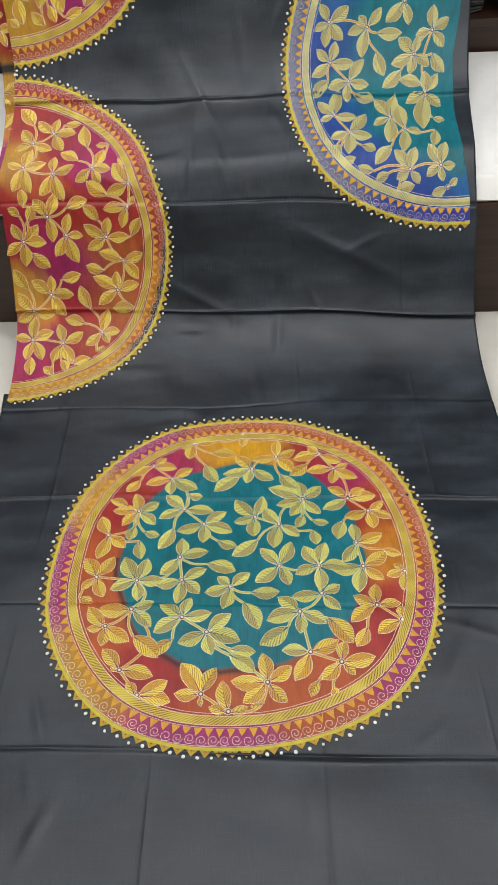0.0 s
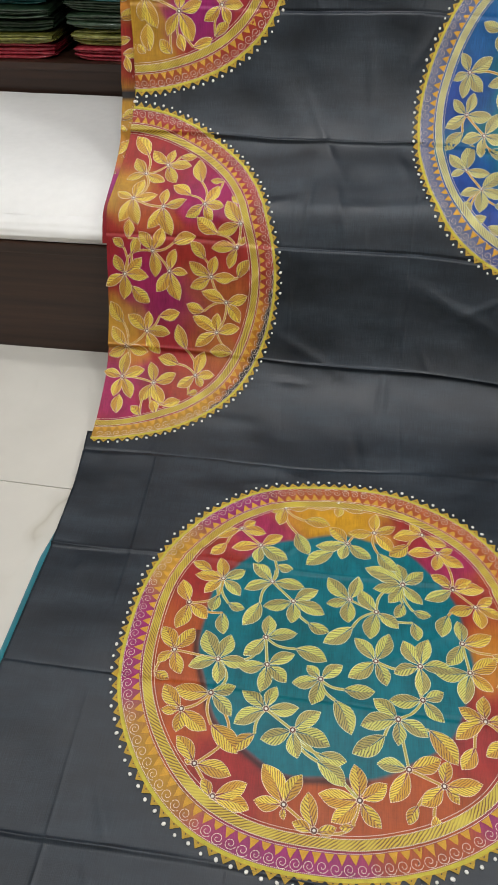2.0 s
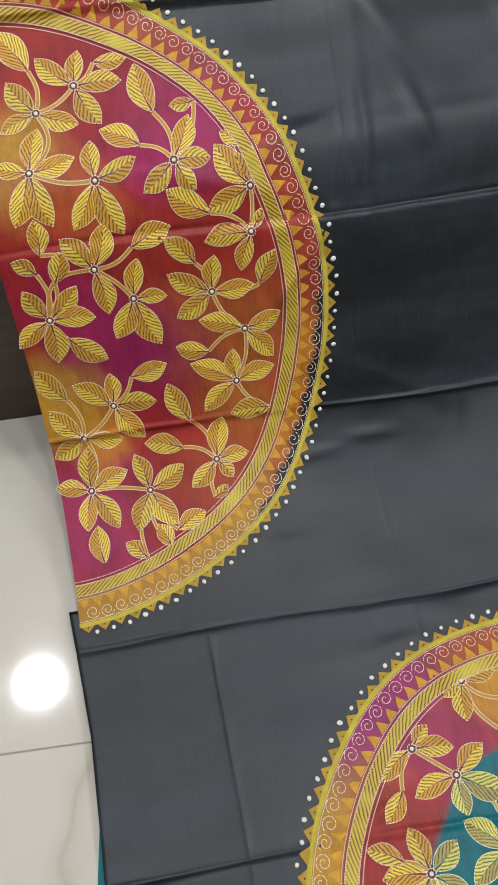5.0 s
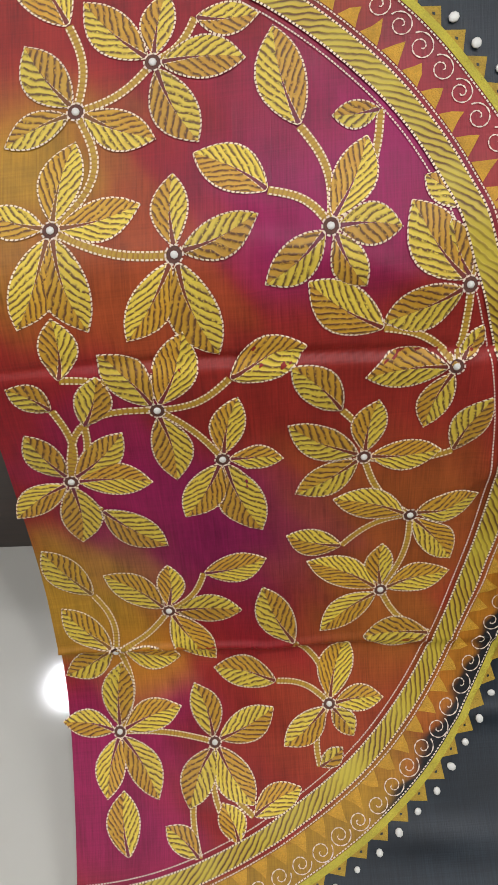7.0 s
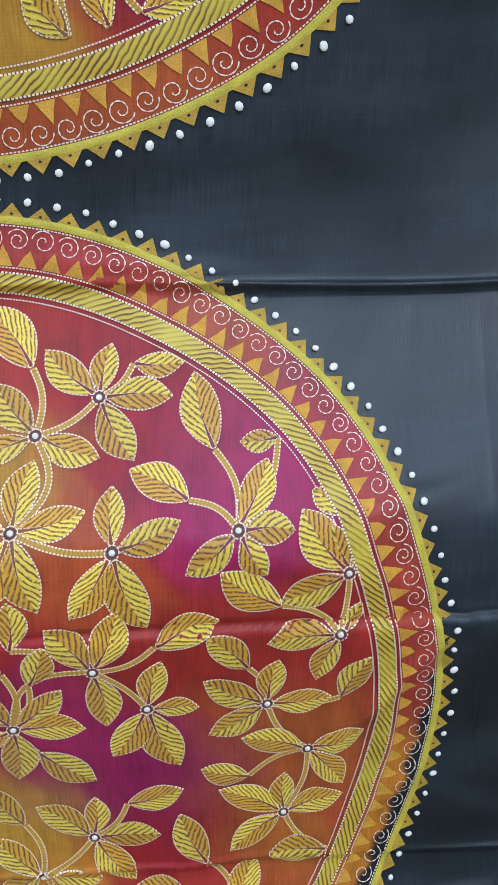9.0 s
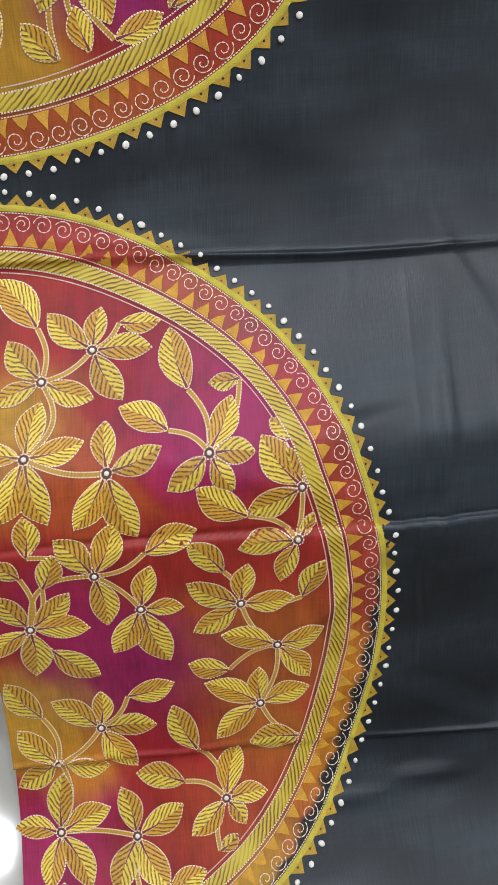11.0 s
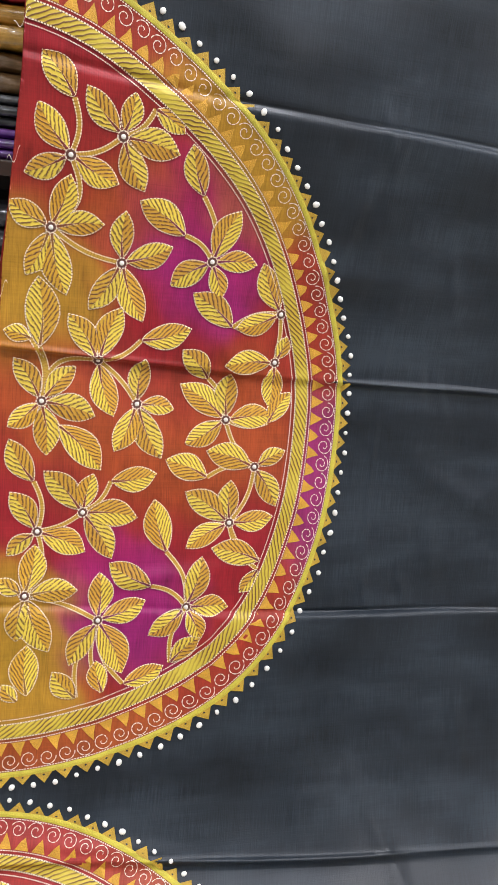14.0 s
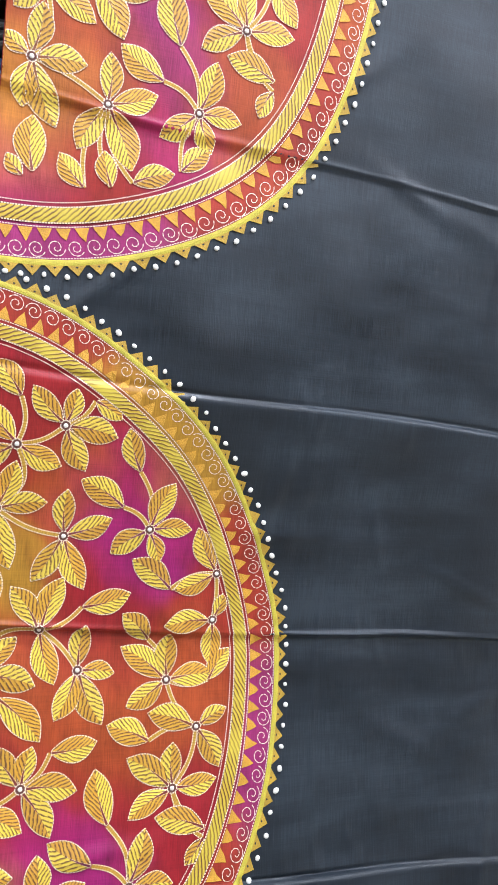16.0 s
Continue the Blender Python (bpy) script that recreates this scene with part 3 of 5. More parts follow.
        for i in range(count):
            t = lo + (i + 0.5) * step
            tt = np.array([t - step * 0.40, t - step * 0.19, t + random.uniform(-.1, .1) * step, t + step * 0.19, t + step * 0.40])
            tip = 33.0 + random.uniform(-2.5, 2.0)
            u, s = self.ring(tt, np.array([45.8, 38.5, tip, 38.5, 45.8]))
            mesh_object("triangle", cloth(u, s, 0.0013), [(0, 1, 3, 4), (1, 2, 3)], ORANGE_THREAD, self.part, smooth=False)
            n = 40
            f = np.linspace(0, 1, n)
            a = radians(165 + random.uniform(-15, 15)) - f * random.uniform(1.35, 1.65) * 2 * math.pi
            rad = random.uniform(7.6, 8.8) * (1 - f) ** 0.75 + 1.1
            gx, gy = -rad * np.cos(a), -rad * np.sin(a) * 0.92
            cd = 27.2 + random.uniform(-1, 1)
            run = np.stack([np.gradient(gx), np.gradient(gy)], -1)
            run /= np.linalg.norm(run, axis=1, keepdims=True)
            coil = []
            thick = np.where(np.arange(n) % 3 == 2, 0.14, 0.48)
            for k in (-thick, thick):
                u, s = self.ring(t + step / 2 + (gx - run[:, 1] * k) / (self.radii[0] * 1000), cd + gy + run[:, 0] * k)
                coil.extend(cloth(u, s, 0.0014))
            mesh_object("coil", coil, [(j, j + 1, n + 1 + j, n + j) for j in range(n - 1)], WHITE_THREAD, self.part, smooth=False)

    def inside(self, x, y, d=71):
        rx, ry = self.radii[0] * 1000 - d, self.radii[1] * 1000 - d
        n = self.square[0] if y < 0 else self.square[1]
        r = (abs(x / rx) ** n + abs(y / ry) ** n) ** (1 / n)
        return (x / r, y / r) if r > 1 else (x, y)

    def petal(self, name, x, y, angle, length, gap):
        c, s = math.cos(radians(angle)), math.sin(radians(angle))
        base, tip = (x + c * gap, y + s * gap), self.inside(x + c * length, y + s * length)
        if math.hypot(tip[0] - base[0], tip[1] - base[1]) < 9:
            return
        m = self.leaf_of((base[0] + tip[0]) / 2, (base[1] + tip[1]) / 2)
        leaf_mesh(name, tip, base, min(0.34, max(0.23, random.uniform(0.245, 0.29) * (55 / max(20, length)) ** 0.35)), self.place, 0.0012 + random.uniform(0, 0.0003), m, self.part,
                  lambda px, py: self.colour_of(px, py, np.arctan2(py, px), 100.0 + 0 * px))

    def flower(self, x, y, *petals):
        self.flowers.append((x, y))
        for angle, length in petals:
            self.petal("petal", x, y, angle, length, 4)
        u, s = self.place(x, y)
        a = np.linspace(0, 2 * math.pi, 13)[:-1]
        du, ds = self.place(x + 4.7 * np.cos(a), y + 4.7 * np.sin(a))
        mesh_object("flower_eye", cloth(du, ds, 0.0018), [tuple(range(12))], EYE_THREAD, self.part)
        a = np.linspace(0, 2 * math.pi, 11)[:-1]
        ring, quads = [], [tuple(range(4 * k, 4 * k + 4)) for k in range(10)]
        for at in a:
            du, ds = self.place(x + np.array([4.6, 5.7, 5.7, 4.6]) * np.cos(at + np.array([-.2, -.2, .2, .2])), y + np.array([4.6, 5.7, 5.7, 4.6]) * np.sin(at + np.array([-.2, -.2, .2, .2])))
            ring.extend(cloth(du, ds, 0.0021))
        mesh_object("eye_stitching", ring, quads, WHITE_THREAD, self.part, smooth=False)
        bead("flower_centre", float(u), float(s), 0.0021, 0.0025, self.part)

    def leaf(self, x, y, blade):
        self.sprigs.append((x, y, blade[0]))
        self.petal("leaf", x, y, blade[0], blade[1] * 1.04, 0)

    def stem(self, a, b, bow):
        a, b = np.array(a, float), np.array(b, float)
        f = np.linspace(0, 1, 12)
        out = np.array([-(b - a)[1], (b - a)[0]])
        p = a + (b - a) * f[:, None] + out * (bow * np.sin(np.pi * f))[:, None]
        side = np.gradient(p, axis=0)
        side = np.stack([-side[:, 1], side[:, 0]], -1) / np.linalg.norm(side, axis=1, keepdims=True)
        w = np.array([-2.6, 0, 2.6])
        q = p[:, None] + side[:, None] * w[None, :, None]
        u, s = self.place(q[..., 0], q[..., 1])
        length = np.hypot(*(b - a))
        mm = np.stack(np.meshgrid(f * length, [0, 0.5, 1], indexing="ij"), -1).reshape(-1, 2)
        mesh_object("stem", cloth(u, s, np.broadcast_to([0.0012, 0.0014, 0.0012], u.shape)).reshape(-1, 3), grid_faces(*u.shape), STEM_ON_TEAL if self.leaf_of(*((a + b) / 2)) is LEAF_ON_TEAL else STEM, self.part, uvs={"mm": mm})

    def stems(self, pairs):
        for i, j, bow in pairs:
            self.stem(self.flowers[i], self.flowers[j], bow)
        for x, y, angle in self.sprigs:
            fx, fy = min(self.flowers, key=lambda f: math.hypot(f[0] - x, f[1] - y))
            if 12 < math.hypot(fx - x, fy - y) < 95:
                self.stem((x, y), (fx, fy), 0.12)


def half_pattern(p):
    """Flowers (x, y, then each petal's angle and length) and leaves of the half-round motif."""
    p.flower(113, 261, (135, 57), (78, 42), (-4, 55), (-62, 57))
    p.flower(68, 236, (125, 52), (-157, 45), (-24, 51))
    p.flower(54, 166, (75, 54), (12, 53), (158, 42), (-115, 58), (-74, 61))
    p.flower(125, 146, (91, 48), (19, 52), (-125, 57), (-70, 65))
    p.flower(216, 152, (66, 56), (-5, 43), (-57, 40), (-145, 47))
    p.flower(300, 113, (126, 61), (-161, 55), (89, 44))
    p.flower(294, 63, (-177, 57), (-110, 49), (43, 39))
    p.flower(238, -2, (148, 60), (79, 46), (0, 53), (-152, 54))
    p.flower(273, -58, (158, 61), (18, 50), (-54, 55))
    p.flower(253, -126, (148, 66), (89, 44), (13, 54), (-145, 58))
    p.flower(105, 52, (128, 52), (67, 55), (-84, 59))
    p.flower(143, 8, (75, 51), (-6, 41), (-70, 69), (-122, 56))
    p.flower(40, -1, (118, 48), (43, 55), (-6, 55), (-93, 58), (-146, 53))
    p.flower(91, -129, (142, 58), (85, 46), (-3, 56), (-58, 60))
    p.flower(45, -166, (129, 57), (-12, 51), (-153, 49))
    p.flower(40, -237, (83, 58), (20, 55), (167, 47), (-104, 54), (-63, 62))
    p.flower(116, -250, (104, 52), (28, 56), (-115, 56), (-61, 59))
    p.flower(210, -226, (73, 58), (-2, 48), (-141, 50), (-57, 34))
    p.leaf(64, 288, (126, 58))
    p.leaf(180, 177, (148, 50))
    p.leaf(199, 213, (104, 61))
    p.leaf(247, 218, (-178, 28))
    p.leaf(249, 91, (144, 55))
    p.leaf(294, 155, (116, 29))
    p.leaf(138, 285, (2, 39))
    p.leaf(223, 37, (132, 47))
    p.leaf(298, -3, (55, 48))
    p.leaf(223, -79, (160, 41))
    p.leaf(291, -169, (180, 50))
    p.leaf(152, 70, (17, 50))
    p.leaf(56, -29, (-40, 53))
    p.leaf(48, 79, (87, 38))
    p.leaf(39, 58, (142, 30))
    p.leaf(57, 44, (69, 37))
    p.leaf(121, -93, (11, 46))
    p.leaf(35, -112, (122, 54))
    p.leaf(185, -167, (111, 58))
    p.leaf(169, -202, (164, 49))
    p.leaf(42, -334, (92, 49))
    p.leaf(98, -338, (135, 35))
    p.leaf(130, -329, (109, 33))
    p.leaf(143, -309, (20, 43))
    p.leaf(199, -276, (36, 23))
    p.stems([(0, 1, .1), (1, 2, .25), (2, 3, -.08), (5, 6, .05), (7, 8, -.1), (8, 9, .1), (10, 11, .06), (10, 12, -.3), (13, 14, .08), (14, 15, .15), (15, 16, .05)])


def second_pattern(p):
    """The same half-round motif as drawn higher up the sari."""
    p.flower(110, 248, (132, 52), (77, 40), (-10, 55), (-63, 52))
    p.flower(64, 227, (126, 51), (-154, 45), (-25, 50))
    p.flower(49, 161, (72, 52), (8, 50), (151, 44), (-115, 51), (-75, 65))
    p.flower(117, 133, (89, 50), (22, 53), (-122, 56), (-66, 62))
    p.flower(206, 142, (64, 62), (1, 47), (-71, 40), (-145, 48))
    p.flower(286, 94, (117, 58), (-159, 51))
    p.flower(286, 42, (-174, 56), (-91, 49), (63, 34))
    p.flower(238, -22, (145, 63), (89, 50), (4, 54), (-148, 51))
    p.flower(274, -73, (163, 57), (25, 42), (-55, 56))
    p.flower(250, -135, (146, 62), (91, 47), (5, 55), (-149, 54))
    p.flower(100, 36, (125, 55), (69, 58), (-72, 60))
    p.flower(142, -8, (83, 48), (-7, 40), (-63, 64), (-113, 54))
    p.flower(47, -7, (124, 50), (48, 48), (-15, 55), (-83, 56), (-139, 42))
    p.flower(93, -122, (133, 60), (78, 42), (-6, 57), (-57, 60))
    p.flower(49, -141, (125, 50), (-25, 54), (-139, 38))
    p.flower(40, -208, (82, 54), (4, 53), (145, 33), (-66, 67), (-97, 48))
    p.flower(115, -237, (91, 51), (21, 53), (-119, 55), (-64, 67))
    p.flower(208, -227, (75, 57), (-2, 47), (-142, 49), (-65, 42))
    p.leaf(65, 275, (130, 43))
    p.leaf(177, 165, (149, 53))
    p.leaf(191, 204, (105, 49))
    p.leaf(235, 77, (144, 53))
    p.leaf(142, 58, (16, 51))
    p.leaf(216, 21, (136, 41))
    p.leaf(286, -24, (54, 40))
    p.leaf(222, -85, (158, 48))
    p.leaf(287, -178, (165, 55))
    p.leaf(286, -188, (-113, 32))
    p.leaf(64, -31, (-46, 62))
    p.leaf(43, 47, (93, 66))
    p.leaf(35, 55, (165, 26))
    p.leaf(43, -89, (121, 48))
    p.leaf(120, -89, (10, 46))
    p.leaf(183, -166, (106, 58))
    p.leaf(169, -203, (150, 51))
    p.leaf(48, -315, (93, 53))
    p.leaf(39, -320, (130, 24))
    p.leaf(98, -321, (131, 38))
    p.leaf(125, -316, (105, 35))
    p.leaf(146, -308, (21, 44))
    p.leaf(195, -288, (43, 39))
    p.leaf(138, 275, (-11, 35))
    p.stems([(0, 1, .1), (1, 2, .25), (2, 3, -.08), (5, 6, .05), (7, 8, -.1), (8, 9, .1), (10, 11, .06), (10, 12, -.3), (13, 14, .08), (14, 15, .15), (15, 16, .05)])


def facing_pattern(p):
    """The motif at the other edge."""
    p.flower(-324, 70, (125, 51), (32, 57), (-48, 52), (-98, 54), (-162, 48))
    p.flower(-232, 54, (129, 32), (48, 50), (-167, 48), (-100, 65))
    p.flower(-318, -15, (139, 45), (76, 46), (-3, 59), (-147, 54))
    p.flower(-273, -58, (52, 59), (-13, 50), (-92, 46), (-164, 51))
    p.flower(-144, 99, (-139, 59), (-77, 50), (113, 51), (37, 51))
    p.flower(-75, 36, (31, 46), (-53, 47), (-167, 41), (87, 52))
    p.flower(-118, -11, (135, 53), (75, 39), (-162, 56), (-102, 43), (-36, 48))
    p.flower(-90, -98, (90, 50), (54, 52), (-155, 51), (-46, 51), (-95, 95))
    p.flower(-175, -155, (124, 64), (77, 61), (-153, 44), (-94, 70))
    p.flower(-142, -189, (100, 69), (-21, 41), (-96, 61))
    p.flower(-306, -140, (136, 55), (-9, 53), (-153, 48), (81, 64))
    p.flower(-271, -189, (50, 61), (-18, 55), (-92, 58), (-159, 54))
    p.flower(-134, -285, (131, 54), (73, 48), (-148, 37), (-55, 36))
    p.flower(-64, -279, (120, 53), (75, 51), (-2, 33), (-83, 33), (-148, 39))
    p.flower(-50, -323, (36, 28), (-159, 39))
    p.leaf(-207, 40, (-4, 57))
    p.leaf(-207, 2, (-70, 55))
    p.leaf(-321, -52, (-135, 56))
    p.leaf(-255, -91, (-13, 44))
    p.leaf(-73, -12, (-56, 50))
    p.leaf(-147, -43, (-141, 55))
    p.leaf(-99, -79, (162, 53))
    p.leaf(-174, -234, (-135, 52))
    p.leaf(-75, -164, (-15, 27))
    p.leaf(-72, -196, (-98, 42))
    p.leaf(-242, -227, (-25, 33))
    p.leaf(-216, -286, (180, 45))
    p.leaf(-291, -266, (18, 34))
    p.leaf(-308, -255, (74, 37))
    p.leaf(-213, -311, (34, 36))
    p.leaf(-163, -330, (19, 39))
    p.flower(-60, 165, (60, 50), (130, 52), (-20, 45), (-110, 50))
    p.flower(-165, 190, (40, 52), (110, 50), (190, 50), (-60, 52))
    p.flower(-260, 150, (20, 50), (90, 52), (160, 48), (-100, 40))
    p.flower(-90, 270, (0, 50), (80, 52), (150, 50), (-90, 48))
    p.flower(-200, 270, (30, 50), (120, 45), (-150, 50), (-70, 48))
    p.stems([(2, 3, 0), (0, 1, .1), (6, 5, .1), (8, 9, 0), (10, 11, 0), (12, 13, .1), (7, 5, .1)])


def round_pattern(p):
    """Flowers and leaves of the full round motif."""
    p.flower(20, 221, (133, 52), (-171, 61), (-106, 40), (-37, 56))
    p.flower(71, 253, (84, 57), (26, 45), (-53, 56), (-173, 51))
    p.flower(162, 256, (-168, 57), (118, 39), (-29, 51))
    p.flower(188, 213, (-175, 56), (-99, 43), (-33, 55), (28, 42))
    p.flower(210, 131, (142, 48), (-150, 60), (2, 55), (32, 41))
    p.flower(246, 94, (-161, 51), (-83, 47), (-20, 56), (38, 50))
    p.flower(121, 132, (154, 76), (-166, 55), (100, 47), (41, 50), (-52, 54), (-120, 53))
    p.flower(72, 63, (119, 58), (-39, 49), (-101, 59))
    p.flower(26, 89, (129, 64), (74, 57), (-165, 43), (-92, 54))
    p.flower(215, 12, (95, 47), (24, 56), (-122, 54))
    p.flower(222, -44, (35, 56), (-42, 46), (-173, 58), (-103, 59))
    p.flower(142, -41, (118, 55), (74, 56), (-158, 47), (-2, 54), (-90, 54))
    p.flower(70, -38, (129, 56), (68, 62), (-142, 57), (-69, 48))
    p.flower(-115, 119, (137, 54), (-153, 55), (-8, 60))
    p.flower(-74, 77, (35, 53), (-163, 55), (-90, 48), (-24, 62))
    p.flower(-145, 202, (-166, 55), (33, 49), (-28, 61), (-91, 43))
    p.flower(-186, 239, (-164, 58), (-9, 49), (41, 34))
    p.flower(-104, 301, (-101, 47), (16, 44), (-171, 31))
    p.flower(0, 323, (-160, 52), (-90, 36), (-23, 53))
    p.flower(-205, 114, (103, 49), (34, 46), (-46, 51), (175, 53), (-129, 47))
    p.flower(-258, 54, (111, 54), (-42, 50), (-104, 59))
    p.flower(-266, -47, (121, 54), (60, 54), (-68, 49), (-136, 41))
    p.flower(-190, -59, (117, 63), (73, 53), (1, 49), (-159, 51), (-83, 46))
    p.flower(-115, -6, (88, 47), (15, 55), (-130, 53))
    p.flower(-108, -60, (29, 51), (-170, 49), (-42, 46), (-97, 52))
    p.flower(-19, -80, (134, 34), (40, 46), (-168, 47), (-104, 50))
    p.flower(-192, -124, (27, 42), (-43, 51), (175, 60))
    p.flower(-235, -154, (131, 53), (-35, 55), (-93, 39), (-169, 41))
    p.flower(-102, -141, (146, 50), (72, 44), (7, 52), (-149, 56))
    p.flower(-58, -172, (38, 53), (-159, 52), (-20, 62), (-77, 45))
    p.flower(143, -102, (-175, 53), (28, 38), (-49, 47))
    p.flower(103, -140, (139, 50), (-165, 60), (-27, 51), (-91, 42))
    p.flower(117, -216, (175, 48), (24, 53), (-119, 58))
    p.flower(167, -235, (77, 40), (9, 57), (-138, 46), (-51, 41))
    p.flower(237, -128, (87, 44), (-1, 49), (-145, 59), (153, 44))
    p.flower(276, -160, (-151, 51), (64, 27))
    p.flower(45, -269, (99, 53), (36, 49), (-50, 49), (-140, 52), (176, 60))
    p.flower(-63, -284, (122, 67), (62, 51), (177, 44), (-94, 43))
    p.flower(-18, -316, (102, 54), (-26, 36), (-157, 39))
    p.flower(-200, -239, (130, 53), (-12, 58), (-159, 33))
    p.flower(-166, -284, (28, 54), (-28, 56), (-177, 39))
    p.flower(295, -57, (-165, 35), (-93, 45), (138, 24))
    p.leaf(-7, 200, (-144, 59))
    p.leaf(134, 228, (-140, 46))
    p.leaf(77, 202, (-50, 53))
    p.leaf(31, 26, (-145, 57))
    p.leaf(262, -4, (-17, 50))
    p.leaf(137, 72, (-15, 30))
    p.leaf(135, 47, (-81, 37))
    p.leaf(119, 88, (-112, 35))
    p.leaf(196, 69, (-107, 49))
    p.leaf(-132, 68, (-115, 58))
    p.leaf(-111, 158, (-12, 32))
    p.leaf(-45, 32, (-27, 40))
    p.leaf(-210, 198, (-134, 38))
    p.leaf(-65, 273, (-10, 49))
    p.leaf(-78, 239, (-62, 55))
    p.leaf(-229, 130, (152, 46))
    p.leaf(-208, 73, (-102, 34))
    p.leaf(-188, 58, (-17, 30))
    p.leaf(-195, 36, (-81, 44))
    p.leaf(-63, -24, (-21, 55))
    p.leaf(19, -96, (1, 48))
    p.leaf(5, -117, (-64, 59))
    p.leaf(-291, -93, (-24, 27))
    p.leaf(-116, -183, (-136, 43))
    p.leaf(-184, -176, (-42, 59))
    p.leaf(-16, -207, (-10, 41))
    p.leaf(-18, -218, (-38, 52))
    p.leaf(150, -152, (-51, 61))
    p.leaf(82, -168, (-146, 57))
    p.leaf(128, -267, (-98, 47))
    p.leaf(216, -173, (-122, 39))
    p.leaf(37, -305, (-123, 33))
    p.leaf(152, -302, (92, 23))
    p.stems([(0, 1, .2), (2, 3, 0), (3, 4, .1), (4, 5, 0), (6, 7, -.2), (7, 8, 0), (9, 10, 0), (11, 9, -.2), (12, 11, -.15), (13, 14, 0),
             (15, 16, 0), (15, 13, .2), (19, 20, .3), (21, 22, 0), (22, 26, .3), (22, 23, -.25), (23, 24, 0), (28, 29, 0), (30, 11, .1), (30, 31, .1),
             (31, 32, 0), (32, 33, 0), (34, 35, 0), (36, 38, .3), (37, 38, 0), (39, 40, 0), (26, 39, .35), (26, 27, .1), (29, 36, 0)])


def end_line(u):
    """How far the frayed end of the sari wanders."""
    return -0.003 - 0.019 * (u + 0.3) + 0.004 * np.sin(u * 9 + 1.0)


